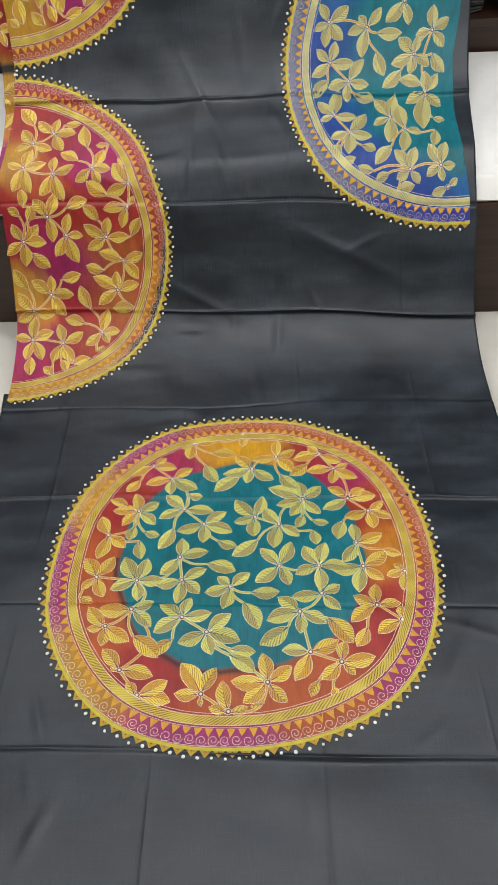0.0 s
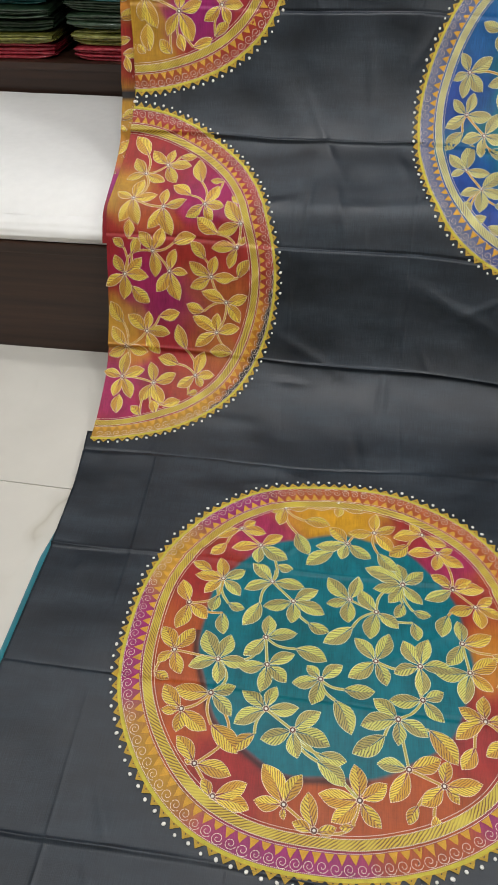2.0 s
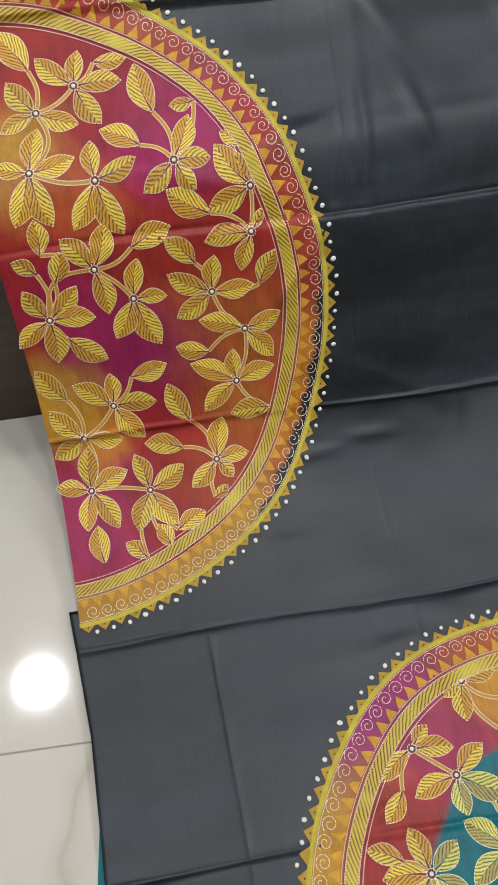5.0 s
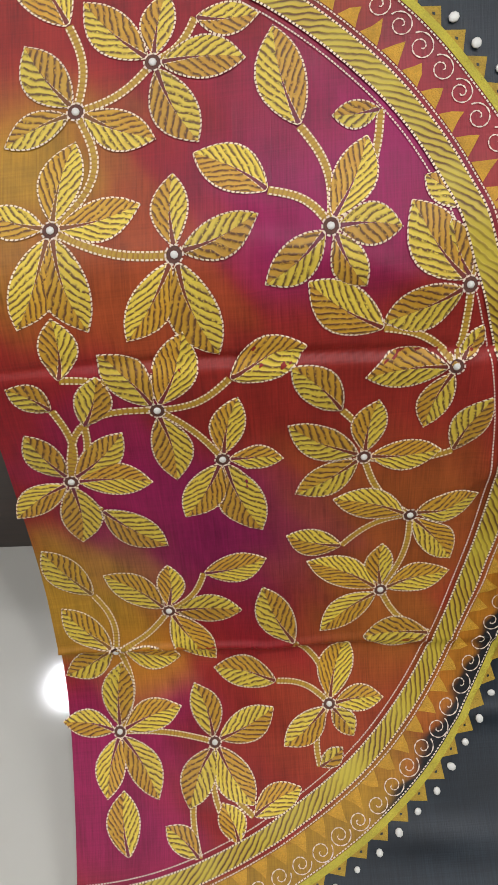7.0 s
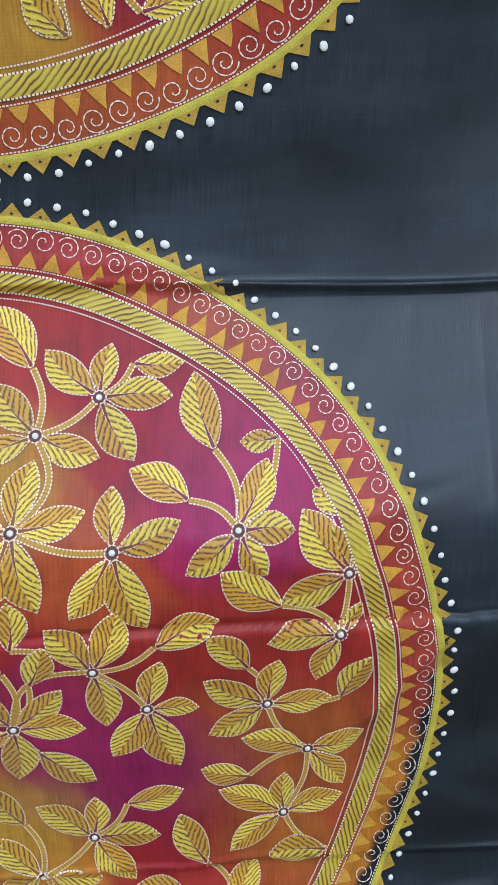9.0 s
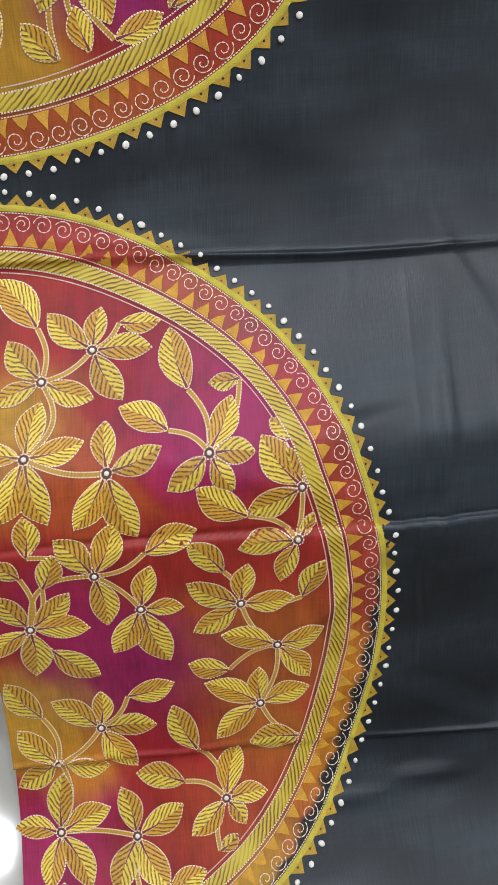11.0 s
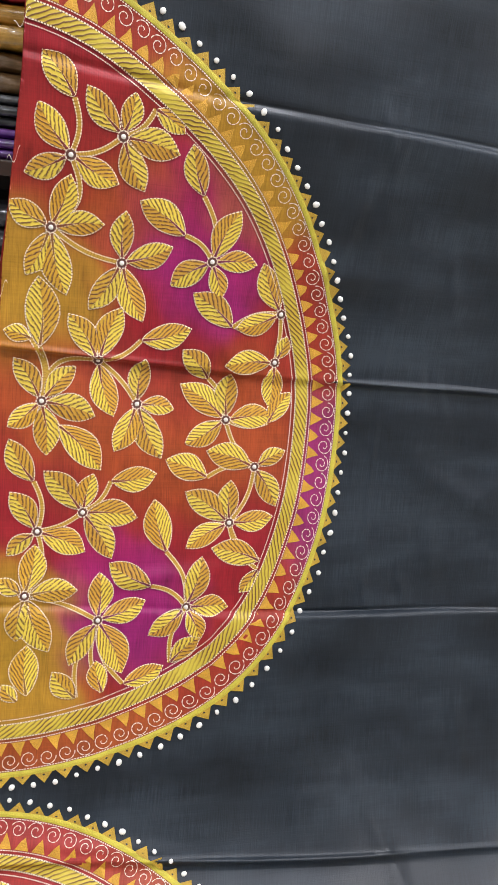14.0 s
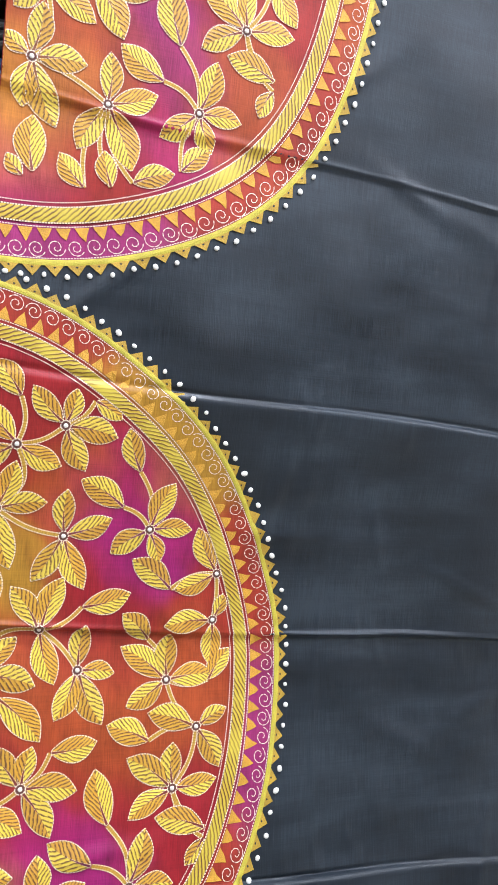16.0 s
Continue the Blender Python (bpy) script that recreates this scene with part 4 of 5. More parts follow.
def make_sari():
    sari = new("sari")
    tagged(sari, "long black silk sari with embroidered medallions draped over a mattress", "sari")
    rows = list(np.arange(0.006, RUN[-1], 0.0062))
    for k in range(14):
        rows.extend(FIRST_FOLD + FOLD * k + float(fold_slip(0, FIRST_FOLD + FOLD * k)) + d for d in (-.009, -.006, -.0035, -.0015, 0, .0015, .0035, .006, .009))
    rows = np.array(sorted(r for r in rows if r < RUN[-1] - 0.03))
    cols = np.array(sorted(list(np.linspace(0, 1, 240)) + [(0.118 + 0.258 * k + d - LEFT) / (RIGHT - LEFT) for k in (-2, -1, 0, 1) for d in (-.003, 0, .003)]))
    ff, ss = np.meshgrid(cols, rows)
    us = LEFT + (RIGHT - LEFT) * ff
    ss = ss - 0.05 * (us + 0.1) * np.clip(ss / 0.2, 0, 1)
    ss = ss + end_line(us) * np.clip(1 - ss / 0.15, 0, 1)
    us = us + (left_edge(ss) - LEFT) * (1 - ff) ** 6
    fields = [((LEFT, 1.495), (0.395, 0.415), 2.0), ((LEFT, 2.327), (0.381, 0.400), 2.6), ((LEFT, 2.327), (0.381, 0.400), 1.72), ((LEFT + 0.012, 3.134), (0.404, 0.400), 2.0),
              ((0.530, 1.890), (0.434, 0.413), 2.0), ((-0.0075, 0.6195), (0.3655, 0.3800), 2.28)]
    hidden = np.zeros(us.shape, bool)
    for (cu, cs), (ru, rs), n in fields:
        inner = np.abs((us - cu) / (ru - 0.023)) ** n + np.abs((ss - cs) / (rs - 0.023)) ** n < 1
        if n == 2.6:
            inner &= ss < cs
        if n == 1.72:
            inner &= ss >= cs
        if cu > 0.5:
            inner &= us < 0.495
        hidden |= inner
    hidden = hidden.ravel()
    faces = [f for f in grid_faces(*us.shape) if not all(hidden[k] for k in f)]
    body = mesh_object("cloth", cloth(us, ss).reshape(-1, 3), faces, BLACK_SILK, sari, "black silk with pressed fold lines", uvs={"cloth": np.stack([us, ss], -1).reshape(-1, 2)})
    thick = body.modifiers.new("thickness", "SOLIDIFY")
    thick.thickness, thick.offset = 0.0006, -1

    # border row tinted by the dye where d < 50, the field inside it
    def warm(blots, rim, run=None):
        def colour_of(x, y, t, d):
            field = dye(x, y, BRICK, blots)
            edge = dye(x, y, RUST, rim)
            k = np.clip((48 - d) / 4, 0, 1)[..., None]
            both = field * (1 - k) + edge * k
            if run:
                # black dye that ran in from outside, deepest in the middle of its stretch
                deep = run[2] * np.clip(1 - ((y - run[0]) / run[1]) ** 2, 0, 1) ** 0.5
                k = np.clip((13 + deep + 2.5 * np.sin(y / 7 + 1) + 1.5 * np.sin(y / 3) - d) / 5, 0, 1)[..., None] * (deep > 0)[..., None]
                both = both * (1 - k) + np.array((0.012, 0.012, 0.014)) * k
            return both
        return colour_of

    left_a = Medallion(sari, "medallion", "half-round medallion dyed red, amber and magenta with gold stitched flowers", (LEFT, 1.495), (0.395, 0.415), False, square=(2.12, 1.9), longer=0.014)
    left_a.ground(warm([(20, 200, 60, MUSTARD), (70, 150, 40, RUST), (25, 290, 50, BRICK), (150, 250, 70, RED), (215, 205, 70, (0.28, 0.010, 0.105)), (285, 165, 40, MAGENTA), (110, 130, 40, RUST), (90, -45, 56, (0.24, 0.008, 0.080)), (60, 25, 40, MAGENTA), (30, 30, 50, RED),
                        (160, -70, 60, (0.20, 0.008, 0.075)), (180, -150, 50, RED), (250, -70, 80, (0.31, 0.085, 0.015)), (245, -160, 50, (0.33, 0.11, 0.014)), (30, -110, 55, MUSTARD), (60, -170, 40, AMBER), (40, -270, 70, MAGENTA),
                        (140, -270, 60, BRICK), (210, -230, 60, (0.33, 0.055, 0.016)), (280, 40, 50, BRICK)],
                       [(90, 370, 90, (0.30, 0.030, 0.035)), (190, 320, 60, (0.31, 0.05, 0.02)), (280, 220, 80, (0.29, 0.025, 0.05)), (340, 60, 100, (0.30, 0.035, 0.025)), (330, -150, 90, AMBER), (60, -370, 120, MUSTARD), (200, -310, 70, MUSTARD)], (-150, 175, 16)))
    left_b = Medallion(sari, "medallion", "half-round medallion dyed orange, crimson and purple with gold stitched flowers", (LEFT, 2.327), (0.381, 0.400), False, square=(2.6, 1.72), longer=0.02)
    left_b.ground(warm([(20, 110, 70, MUSTARD), (50, 250, 60, BRICK), (60, 310, 60, RED), (190, 170, 70, MAGENTA), (200, 130, 50, PURPLE), (120, 180, 50, RUST), (160, 30, 60, RED), (260, 240, 60, AMBER),
                        (110, -40, 70, RUST), (230, -40, 80, RUST), (60, -110, 50, RED), (120, -200, 50, MAGENTA), (150, -230, 60, PURPLE), (20, -230, 60, MUSTARD), (40, -300, 60, MUSTARD), (250, -170, 60, RED), (30, 20, 50, RUST)],
                       [(80, 370, 90, BRICK), (250, 260, 90, MUSTARD), (350, 90, 70, BRICK), (350, -90, 90, PURPLE), (260, -250, 90, BRICK), (60, -370, 110, (0.30, 0.065, 0.014)), (20, -380, 50, RUST)]))
    left_c = Medallion(sari, "medallion", "half-round medallion dyed amber and magenta with gold stitched flowers", (LEFT + 0.012, 3.134), (0.404, 0.400), False, square=(2.5, 1.8), longer=0.034)
    left_c.ground(warm([(30, -250, 70, AMBER), (90, -180, 70, RUST), (170, -170, 50, PURPLE), (190, -260, 50, MAGENTA), (30, -320, 50, MAGENTA), (240, -200, 60, RUST), (110, -300, 60, BRICK), (100, 0, 100, RUST)],
                       [(80, -370, 110, PURPLE), (230, -300, 60, BRICK), (320, -200, 80, BRICK), (200, 200, 200, RUST)]))

    def cool(x, y, t, d):
        field = dye(x, y, SEA, [(170, -60, 140, SEA), (60, -200, 90, SEA), (330, 20, 70, ROYAL), (300, -150, 70, ROYAL), (230, -260, 70, ROYAL), (110, -345, 70, ROYAL), (20, -345, 50, BLUE), (330, 150, 80, BLUE)])
        k = np.clip((48 - d) / 4, 0, 1)[..., None]
        return field * (1 - k) + dye(x, y, GREY_BLUE, [(60, -400, 150, ROYAL), (330, 80, 200, GREY_BLUE)]) * k

    right = Medallion(sari, "medallion", "half-round medallion dyed teal and royal blue with pale gold stitched flowers", (0.530, 1.890), (0.434, 0.413), False, -1,
                      lambda x, y: LEAF_PALE, BRAID_BLUE, TRIM, lambda s: np.interp(s, (1.5, 1.56, 1.72, 1.87, 1.96, 2.3), (.533, .529, .509, .508, .522, .533)), (2.4, 2.0))
    right.ground(cool)
    for m, draw in ((left_a, half_pattern), (left_b, second_pattern), (left_c, second_pattern), (right, facing_pattern)):
        m.border()
        draw(m)

    def target(x, y, t, d):
        ring = dye(x, y, RUST, [(-5, 270, 80, (0.54, 0.29, 0.010)), (40, 262, 60, (0.54, 0.29, 0.010)), (-150, 240, 60, MAGENTA), (140, 250, 60, RED), (200, 200, 60, MAGENTA), (-230, 120, 70, RED), (-260, 0, 60, RUST), (-230, -130, 60, RUST),
                                (-130, -240, 80, RED), (0, -280, 80, RUST), (130, -250, 70, RUST), (220, -150, 70, RED), (280, 0, 70, AMBER), (250, 90, 60, BRICK)])
        rim = dye(x, y, RUST, [(-330, -30, 120, PURPLE), (-200, 290, 90, PURPLE), (-300, 160, 80, MUSTARD), (0, 370, 120, (0.36, 0.085, 0.02)), (230, 270, 110, (0.36, 0.085, 0.02)), (340, 60, 90, (0.36, 0.085, 0.02)), (290, -190, 110, PURPLE),
                               (-60, -360, 110, PURPLE), (-260, -230, 90, MUSTARD), (150, -330, 70, RUST)])
        k = np.clip((48 - d) / 4, 0, 1)[..., None]
        warm_part = ring * (1 - k) + rim * k
        r = np.hypot(x / 231, y / 245) + 0.018 * np.sin(4 * t + 1) + 0.012 * np.sin(11 * t)
        sea = dye(x, y, SEA, [(60, 60, 120, SEA), (-60, -60, 90, (0.003, 0.105, 0.125))])
        k = np.clip((1.015 - r) / 0.03, 0, 1)[..., None]
        seam = np.exp(-((r - 1.02) / 0.022) ** 2)[..., None] * np.where(y < 0, np.where(x < 60, 0.85, 0.25), 0.15)[..., None]
        return (warm_part * (1 - k) + sea * k) * (1 - seam) + np.array((0.012, 0.012, 0.013)) * seam

    whole = Medallion(sari, "medallion", "round medallion with teal centre, red and amber ring, gold stitched flowers", (-0.0075, 0.6195), (0.3655, 0.3800), True, 1,
                      lambda x, y: LEAF_ON_TEAL if math.hypot(x / 231, y / 245) < 0.98 else LEAF, square=(2.36, 2.24), longer=0.018, origin=(-0.0075, 0.622))
    whole.ground(target)
    whole.border()
    round_pattern(whole)

    # woven line and frayed threads at the end
    verts, faces = [], []
    for i in range(1300):
        u0 = LEFT + (RIGHT - LEFT) * (i + random.random()) / 1300
        if i % 4:
            s0, s1, w = 0.020 + random.uniform(0, .002), 0.027 + random.uniform(0, .004), 0.00035
        else:
            s0, s1, w = 0.008, random.uniform(-0.013, 0.003), 0.0003
        u, s = np.array([u0, u0 + w * 2, u0 + w * 2 + random.uniform(-.0015, .0015), u0]), np.array([s0, s0, s1, s1]) + end_line(u0)
        faces.append(tuple(range(len(verts), len(verts) + 4)))
        verts.extend(cloth(u, s, 0.001))
    tagged(mesh_object("fringe", verts, faces, FRAY, sari, "pale frayed threads along the end", smooth=False), kind="stuff")

    # the second layer of the folded sari, showing a little past the edge
    s = np.linspace(1.56, RUN[-1], 200)
    f = np.linspace(0, 1, 24)
    slide = 0.034 * np.interp(s, (1.56, 1.75, 1.95, 2.34, 2.5), (0.2, 0.5, 1.0, 0.15, 0.0))
    su, fu = np.meshgrid(s, f, indexing="ij")
    us = left_edge(s)[:, None] - slide[:, None] + fu * 0.5
    x, y = (us - LEFT) * 1000, (su - 2.30) * 1000
    tint = dye(x, y, BRICK, [(0, 30, 40, MAGENTA), (0, -50, 50, RED), (0, -140, 45, MUSTARD), (0, -200, 30, AMBER), (0, -270, 50, BRICK), (0, -420, 60, MUSTARD), (0, -500, 50, AMBER), (0, -590, 50, PURPLE), (0, -680, 50, RED)])
    gap = np.exp(-((su - 1.925) / 0.013) ** 4)[..., None]
    tint = (tint * (1 - gap) + np.array((0.012, 0.015, 0.02)) * gap).reshape(-1, 3)
    under = cloth_patch("under_layer", us, su, -0.012, DYED_SILK, sari, "second layer of the sari in red and mustard", colours=tint)

    def beside(x, y):
        at = 1.9 + y / 1000
        return np.maximum(left_edge(at) - 0.022 + x / 1000, left_edge(at) - np.interp(at, s, slide) + 0.001), at

    for x, y, angle, length in ((14, 330, 150, 26), (2, 262, 35, 40), (16, 215, 170, 30), (-6, 180, 20, 42), (16, 140, 200, 34), (-4, 108, 10, 40), (10, 70, 100, 34), (-6, -30, 30, 42), (14, -62, 150, 36), (-2, -110, 60, 44), (12, -160, 170, 34)):
        a = radians(angle)
        leaf_mesh("leaf", (x + length * math.cos(a), y + length * math.sin(a)), (x, y), 0.27, beside, -0.0105, LEAF, under)

    # loose white thread ends along the selvedge
    for s0 in (1.78, 1.86, 1.895, 1.915, 1.945, 1.97, 2.02, 2.16, 2.43, 2.55, 2.66):
        f = np.linspace(0, 1, 16)
        reach, phase = random.uniform(0.007, 0.015), random.uniform(0, 6)
        u = left_edge(s0) + 0.006 - f * reach
        v = s0 + 0.006 * np.sin(f * 7 + phase) - 0.012 * f * f
        p = cloth(u, v, 0.0015 + 0.004 * np.sin(f * 3.1))
        q = cloth(u, v + 0.0008, 0.0015 + 0.004 * np.sin(f * 3.1))
        mesh_object("loose_thread", list(p) + list(q), [(k, k + 1, 17 + k, 16 + k) for k in range(15)], WHITE_THREAD, sari)
    return sari


make_sari()


def make_under_cloth():
    """A teal length of silk that lies below the sari on the floor."""
    ys, f = np.linspace(0.32, 1.235, 40), np.linspace(0, 1, 50)
    yy, ff = np.meshgrid(ys, f, indexing="ij")
    x0 = np.interp(ys, (0.32, 0.73, 0.95, 1.06, 1.235), (-0.585, -0.574, -0.571, -0.556, -0.55))[:, None]
    x1 = np.interp(ys, (0.32, 1.0, 1.17, 1.235), (0.575, 0.562, 0.556, 0.545))[:, None]
    xx = x0 + (x1 - x0) * ff
    zz = 0.0022 + 0.0008 * np.sin(yy * 21) * np.sin(xx * 17)
    ob = mesh_object("under_cloth", np.stack([xx, yy, zz], -1).reshape(-1, 3), grid_faces(*xx.shape), TEAL)
    ob.modifiers.new("thickness", "SOLIDIFY").thickness = 0.0006
    tagged(ob, "plain teal silk length lying under the black sari on the floor", "cloth")


make_under_cloth()


# ---- platform, mattress, shelves ----
FRONT, BACK = 1.612, 2.42             # in the platform's own axes
STAND = pose(0, 0, 0, 0, 0, -2.5)


def make_platform():
    base = new("seating_platform")
    base.matrix_basis = STAND
    tagged(base, "low dark brown laminate platform standing on the tiled floor", "platform")
    part("top", block(-2.6, 2.6, FRONT - 0.004, BACK + 0.35, 0.272, 0.30, 0.003), WOOD, base)
    part("front_panel", block(-2.6, 2.6, FRONT, FRONT + 0.02, 0.0, 0.272), WOOD, base)
    part("plinth", block(-2.6, 2.6, FRONT + 0.02, BACK + 0.35, 0.0, 0.272), WOOD, base)


def pressed(x, y, z):
    """Keeps the mattress below the sari that lies on it. World coordinates in and out."""
    side = max(LEFT - x, x - RIGHT - 0.03, 0.0)
    if side > 0.25:
        return z
    line = sheet(np.full(90, min(max(x, LEFT), RIGHT)), np.linspace(1.15, 2.2, 90))
    top = np.interp(y, line[:, 1], line[:, 2]) - 0.016
    low = min(z, top)
    f = min(1.0, side / 0.25)
    f = f * f * (3 - 2 * f)
    return low + (z - low) * f


def make_mattress():
    """White cotton mattress with a soft rolled front edge."""
    holder = new("mattress")
    tagged(holder, "thin mattress in a creased white cotton cover on the platform", "mattress")
    top = spline([(BACK - .01, .315), (BACK - .012, .375), (BACK - .05, .392), (2.1, .394), (1.87, .393), (1.76, .388), (1.685, .370), (1.650, .350)], 7)
    roll = spline([(1.657, .3525), (1.637, .347), (1.619, .335), (1.611, .320), (1.613, .3065), (1.625, .3015), (1.685, .3012)], 6)
    turn = STAND.to_3x3()
    for name, prof, label in (("cover", top, "creased white cotton cover"), ("rolled_edge", roll, "rolled white hem of the cover")):
        n, verts = 300, []
        for x in np.linspace(-2.55, 2.55, n):
            for y, z in prof:
                p = Vector((x * 2.6, y * 6, z * 20))
                w = noise.noise(p) * 0.006 + noise.noise(p * 2.7) * 0.0025
                if name == "rolled_edge":
                    w = noise.noise(Vector((x * 3.0, z * 60, 3))) * 0.004 + noise.noise(Vector((x * 1.1, z * 150, 8))) * 0.002
                v = turn @ Vector((x, y - (w if name == "rolled_edge" else 0), z + (w if z > 0.33 and name == "cover" else 0)))
                verts.append((v.x, v.y, max(0.3008, pressed(v.x, v.y, v.z))))
        mesh_object(name, verts, grid_faces(n, len(prof)), COTTON, holder, label)


def make_shelves():
    rack = new("shelf_rack")
    rack.matrix_basis = STAND
    tagged(rack, "dark brown open shelves packed with folded saris", "shelves")
    part("plinth", block(-2.6, 2.6, BACK + 0.002, BACK + 0.42, 0.302, 0.455), WOOD, rack)
    for z in (0.455, 0.80, 1.15, 1.50, 1.85, 2.2):
        part("shelf", block(-2.6, 2.6, BACK - 0.012, BACK + 0.42, z, z + 0.022, 0.002), WOOD, rack)
    for x in (-2.6, -1.45, -0.02, 1.3, 2.58):
        part("upright", block(x, x + 0.02, BACK, BACK + 0.42, 0.477, 2.2), WOOD, rack)
    part("back_panel", block(-2.6, 2.6, BACK + 0.42, BACK + 0.43, 0.3, 2.22), WOOD, rack)


COLOURS = [(0.02, 0.05, 0.02), (0.20, 0.20, 0.03), (0.35, 0.012, 0.03), (0.03, 0.03, 0.035), (0.45, 0.24, 0.02), (0.02, 0.08, 0.22), (0.10, 0.015, 0.20), (0.30, 0.02, 0.12), (0.012, 0.012, 0.014), (0.16, 0.09, 0.03), (0.01, 0.12, 0.12), (0.25, 0.24, 0.22)]
FILMS = [film("wrapped_silk", c) for c in COLOURS]


def make_folded(x, y, z, w, h, pick, layers):
    """A sari folded into a packet in a clear wrapper, with its layers bulging at the front."""
    d, n, verts, faces = 0.34, 16, [], []
    seed = Vector((x * 5, z * 9, pick))
    for li in range(layers):
        z0, z1 = h * li / layers, h * (li + 1) / layers - 0.001
        r = (z1 - z0) / 2
        ring = [(d, z0)] + [(r - r * math.sin(a) * 1.3, (z0 + z1) / 2 - r * math.cos(a)) for a in np.linspace(0, math.pi, 7)] + [(d, z1)]
        shift = random.uniform(-.012, .012)
        start = len(verts)
        for i in range(n):
            xx = -w / 2 + w * i / (n - 1)
            end = abs(2 * i / (n - 1) - 1) ** 6
            for k, (yy, zz) in enumerate(ring):
                bulge = noise.noise(seed + Vector((xx * 14, zz * 40, li))) * 0.012
                verts.append((xx + bulge * 0.3, yy + shift + (bulge if yy < 0.1 else 0) + 0.02 * end, zz + end * (h / 2 - zz) * 0.35 * (li in (0, layers - 1))))
        m = len(ring)
        faces.extend(tuple(start + q for q in f) for f in grid_faces(n, m))
        faces.append(tuple(start + j for j in range(m)))
        faces.append(tuple(start + (n - 1) * m + j for j in range(m))[::-1])
    ob = mesh_object("folded_sari", verts, faces, FILMS[pick % len(FILMS)])
    ob.matrix_basis = STAND @ pose(x, y, z, 0, 0, random.uniform(-3, 3))
    names = ("dark green", "yellow green", "crimson", "black and silver", "mustard", "blue", "violet", "magenta", "black", "brown", "teal", "silver grey")
    tagged(ob, names[pick % len(names)] + " folded sari in a clear wrapper on a shelf", "folded sari", "folded saris on the shelves")


def fill_shelves():
    low_left, low_right = (2, 1, 0, 0, 10, 0), (3, 11, 3, 8, 3, 11)
    side = {1: (3, 8, 11, 3, 9, 5, 7), 2: (6, 8, 9, 4, 2, 5, 4), 3: (10, 8, 10, 5, 8)}
    for level, z in enumerate((0.477, 0.822, 1.172, 1.522)):
        for col, x in enumerate((-1.22, -0.80, -0.42, 0.42, 0.84, 1.10)):
            if col in (2, 3) and level == 3:
                continue
            top, k = z, 0
            while top < z + 0.24:
                thin = level == 0
                h = random.uniform(0.026, 0.045) if thin else random.uniform(0.035, 0.085)
                if level == 0:
                    pick = (low_left if col < 3 else low_right)[k % 6]
                else:
                    pick = side[level][k % len(side[level])] if col < 3 else random.randrange(len(FILMS))
                make_folded(x + random.uniform(-.015, .015), BACK + random.uniform(0.0, 0.04), top, 0.37 if col < 5 else 0.2, h, pick, 4 if thin else random.choice((2, 3)))
                top += h + 0.001
                k += 1


make_platform()
make_mattress()
make_shelves()
fill_shelves()


def make_rail():
    """The rail over which the sari hangs, held on the shelves by two arms."""
    rail = new("hanging_rail")
    tagged(rail, "steel rail on two arms above the shelves, carrying the sari", "rail")
    k = .12
    for name, a, b, r in (("tube", (-0.72, 1.97 - .34 * k, 2.30), (0.72, 1.97 + 1.1 * k, 2.30), 0.012),
                          ("arm", (-0.70, 1.935, 2.30), (-0.70, 2.62, 2.30), 0.009), ("arm", (0.70, 2.10, 2.30), (0.70, 2.55, 2.30), 0.009)):
        a, b = Vector(a), Vector(b)
        bm = bmesh.new()
        bmesh.ops.create_cone(bm, cap_ends=True, segments=16, radius1=r, radius2=r, depth=(b - a).length,
                              matrix=Matrix.Translation((a + b) / 2) @ (b - a).to_track_quat("Z", "Y").to_matrix().to_4x4())
        part(name, bm, STEEL, rail, smooth=True)


make_rail()


# ---- the room ----
def structure(name, bm, material, label, category):
    ob = part(name, bm, material)
    ob.matrix_basis = ROOM
    return tagged(ob, label, category, kind="structure")


structure("ceiling", block(-3.2, 3.2, -3.2, 3.0, CEILING, CEILING + 0.1), CEILING_PAINT, "plain white painted ceiling with recessed lamps", "ceiling")
structure("wall_north", block(-3.2, 3.2, 2.9, 3.0, 0, CEILING), PAINT, "plain cream painted wall", "wall")
structure("wall_south", block(-3.2, 3.2, -3.2, -3.1, 0, CEILING), PAINT, "plain cream painted wall", "wall")
structure("wall_west", block(-3.2, -3.1, -3.1, 2.9, 0, CEILING), PAINT, "plain cream painted wall", "wall")
structure("wall_east", block(3.1, 3.2, -3.1, 2.9, 0, CEILING), PAINT, "plain cream painted wall", "wall")


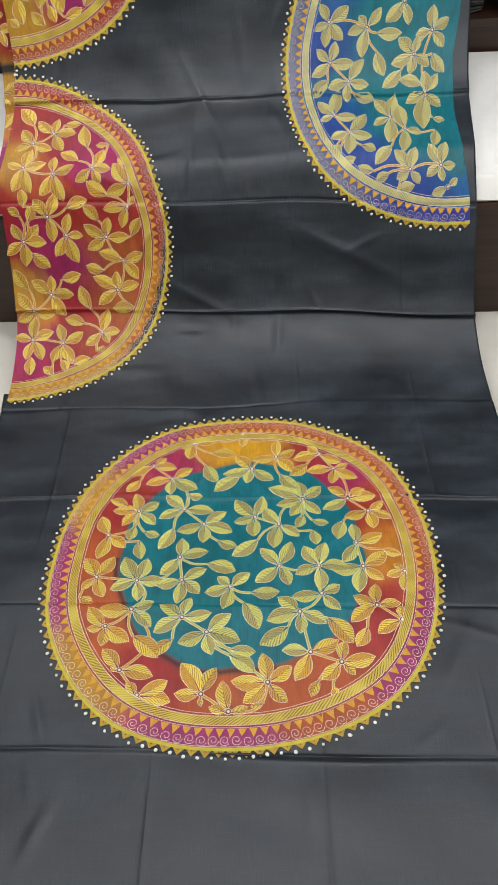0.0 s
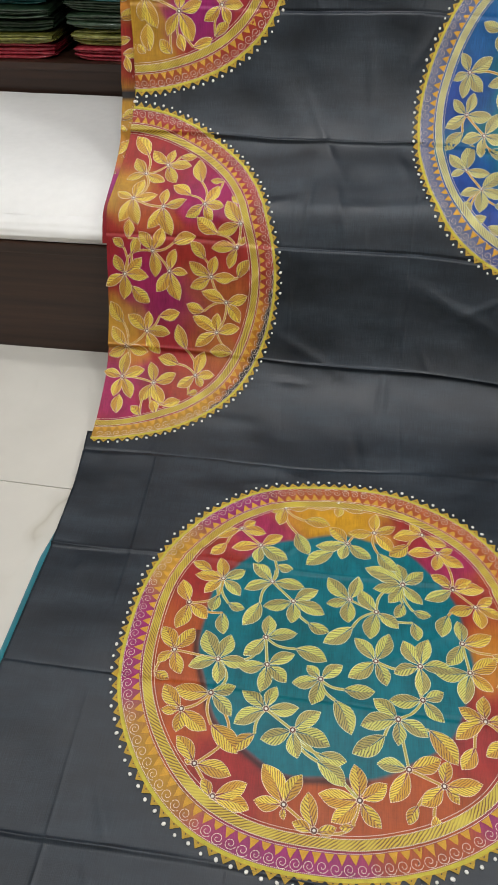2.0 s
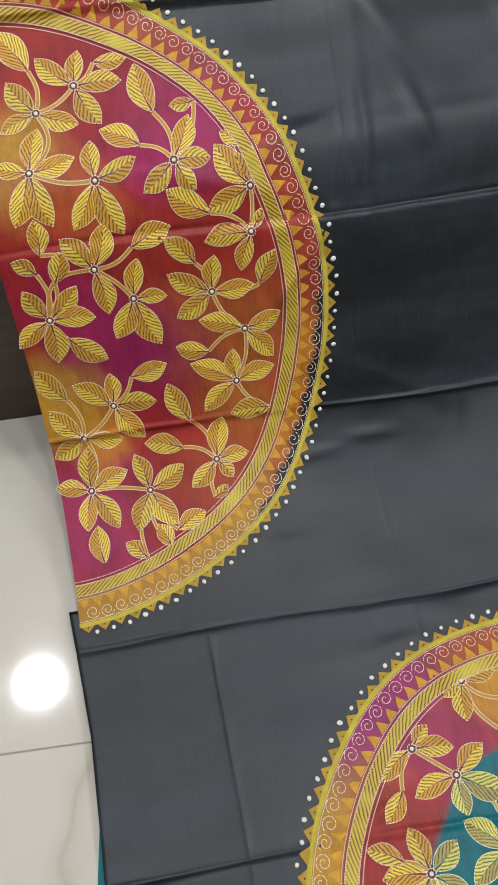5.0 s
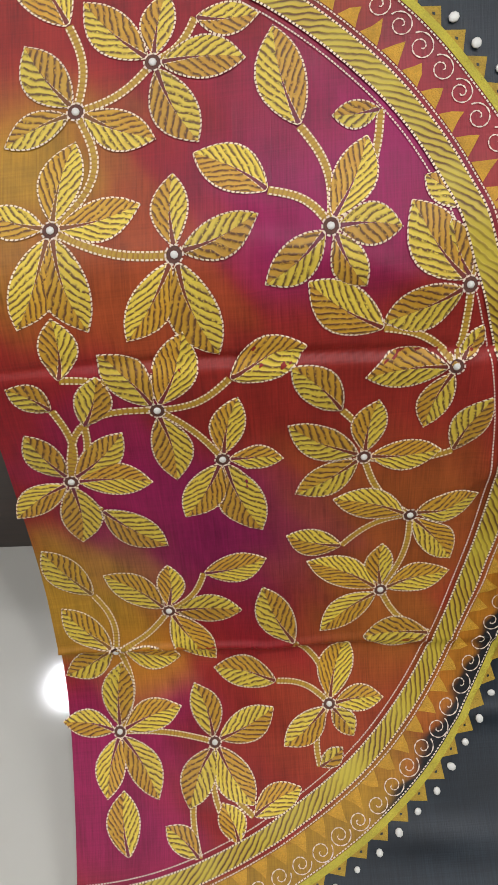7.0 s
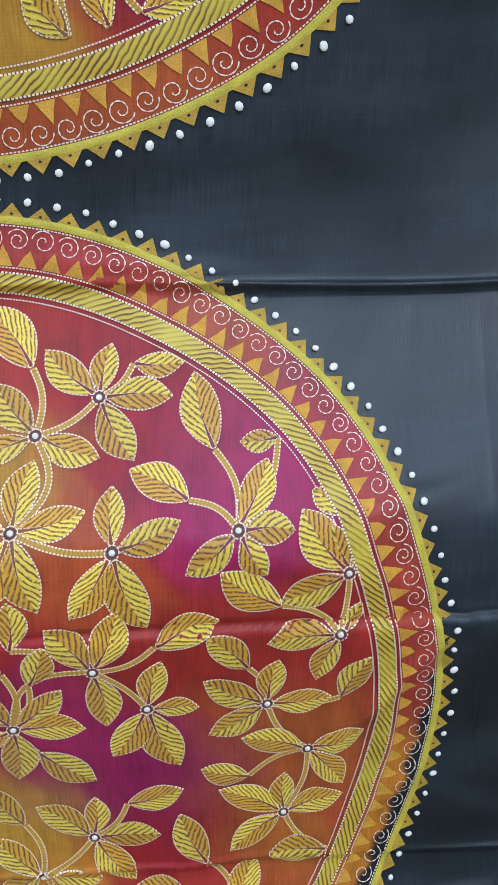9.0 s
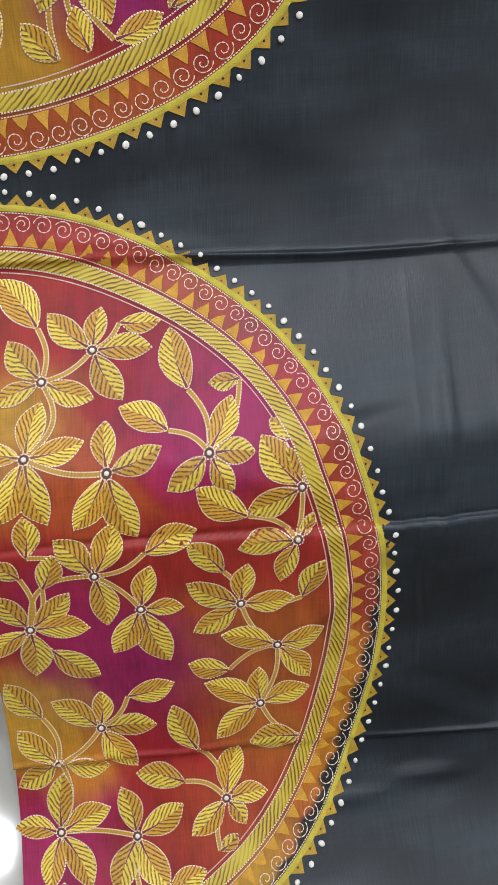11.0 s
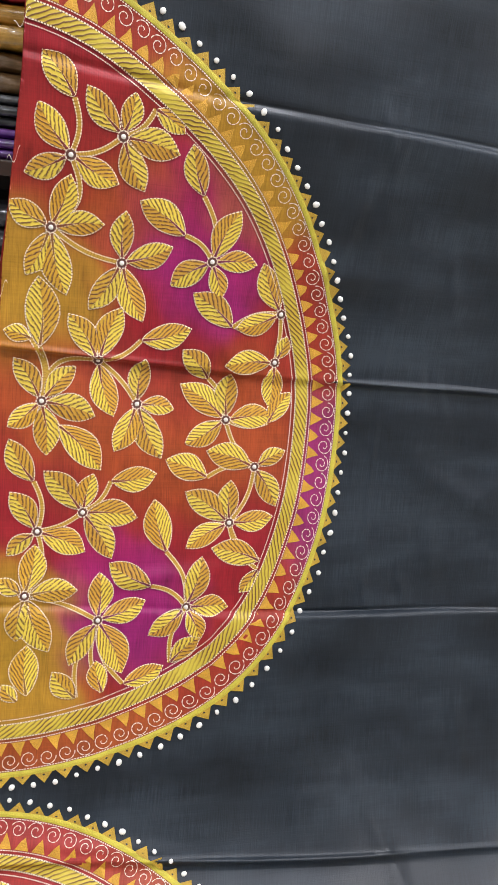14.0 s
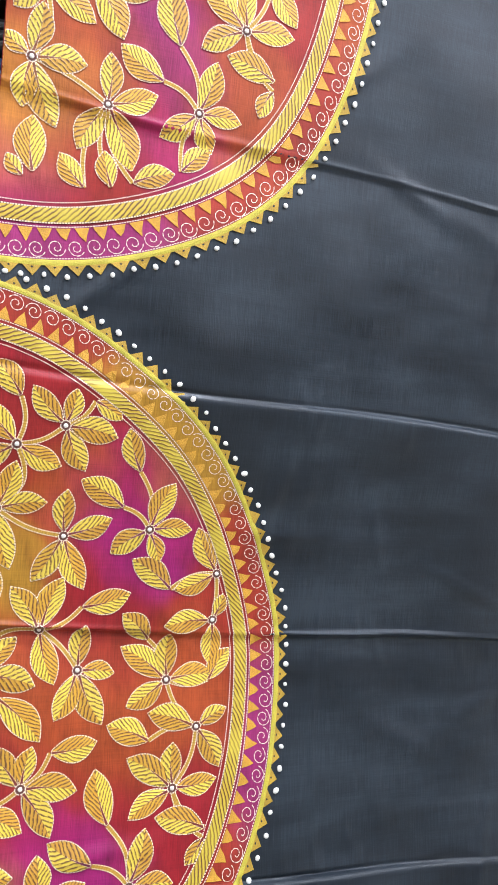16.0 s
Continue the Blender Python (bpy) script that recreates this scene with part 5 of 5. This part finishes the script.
def make_lamp():
    lamp = new("ceiling_light")
    bm = bmesh.new()
    bmesh.ops.create_cone(bm, cap_ends=True, segments=32, radius1=0.088, radius2=0.088, depth=0.006)
    part("diffuser", bm, LAMP_GLOW, lamp, "bright white diffuser")
    n, ring = 40, [(0.090, -0.004), (0.112, -0.004), (0.114, 0.008), (0.090, 0.008)]
    verts = [(r * math.cos(2 * math.pi * i / n), r * math.sin(2 * math.pi * i / n), z) for i in range(n) for r, z in ring]
    faces = [(i * 4 + j, i * 4 + (j + 1) % 4, ((i + 1) % n) * 4 + (j + 1) % 4, ((i + 1) % n) * 4 + j) for i in range(n) for j in range(4)]
    mesh_object("bezel", verts, faces, RIM_WHITE, lamp)
    return tagged(lamp, "round recessed white downlight in the ceiling", "ceiling light", "ceiling lights")


first = make_lamp()
first.matrix_basis = ROOM @ pose(LAMP_X[0], LAMP_Y[0], CEILING - 0.008)
for i, lx in enumerate(LAMP_X):
    for j, ly in enumerate(LAMP_Y):
        if i == 1 and ly < 0:
            continue              # no front middle lamp: it over-lit the sloping cloth
        if ly > 2:
            # unseen middle and right lamps, added to brighten mattress and hanging cloth
            lx, ly = ((-1.42, ly), (-0.01, 1.55), (1.35, 1.72))[i]
        if i or j:
            copy_thing(first, ROOM @ pose(lx, ly, CEILING - 0.008))
        data = bpy.data.lights.new("downlight", "AREA")
        data.shape, data.size, data.energy, data.color = "DISK", 0.17, LAMP_POWER, (1.0, 0.965, 0.93)
        new("downlight", data).matrix_basis = ROOM @ pose(lx, ly, CEILING - 0.014)

# tiled floor, last: one slab and its tiles
floor = structure("floor", block(-3.2, 3.2, -3.2, 3.0, -0.1, -0.003), GROUT, "cream marble-look glazed floor tiles with thin grey joints", "floor")
WIDE, DEEP, tile_mesh = 1.20, 0.60, None
for i in range(-3, 3):
    for j in range(-7, 4):
        if tile_mesh is None:
            tile = part("tile", block(-WIDE / 2 + 0.001, WIDE / 2 - 0.001, -DEEP / 2 + 0.001, DEEP / 2 - 0.001, -0.008, 0.0, 0.0008, 1), TILE, floor)
            tile_mesh = tile.data
        else:
            tile = new("tile", tile_mesh)
            tile.parent = floor
        tile.matrix_basis = pose(-0.230 + WIDE * (i + 0.5), 1.095 + DEEP * (j + 0.5), 0)
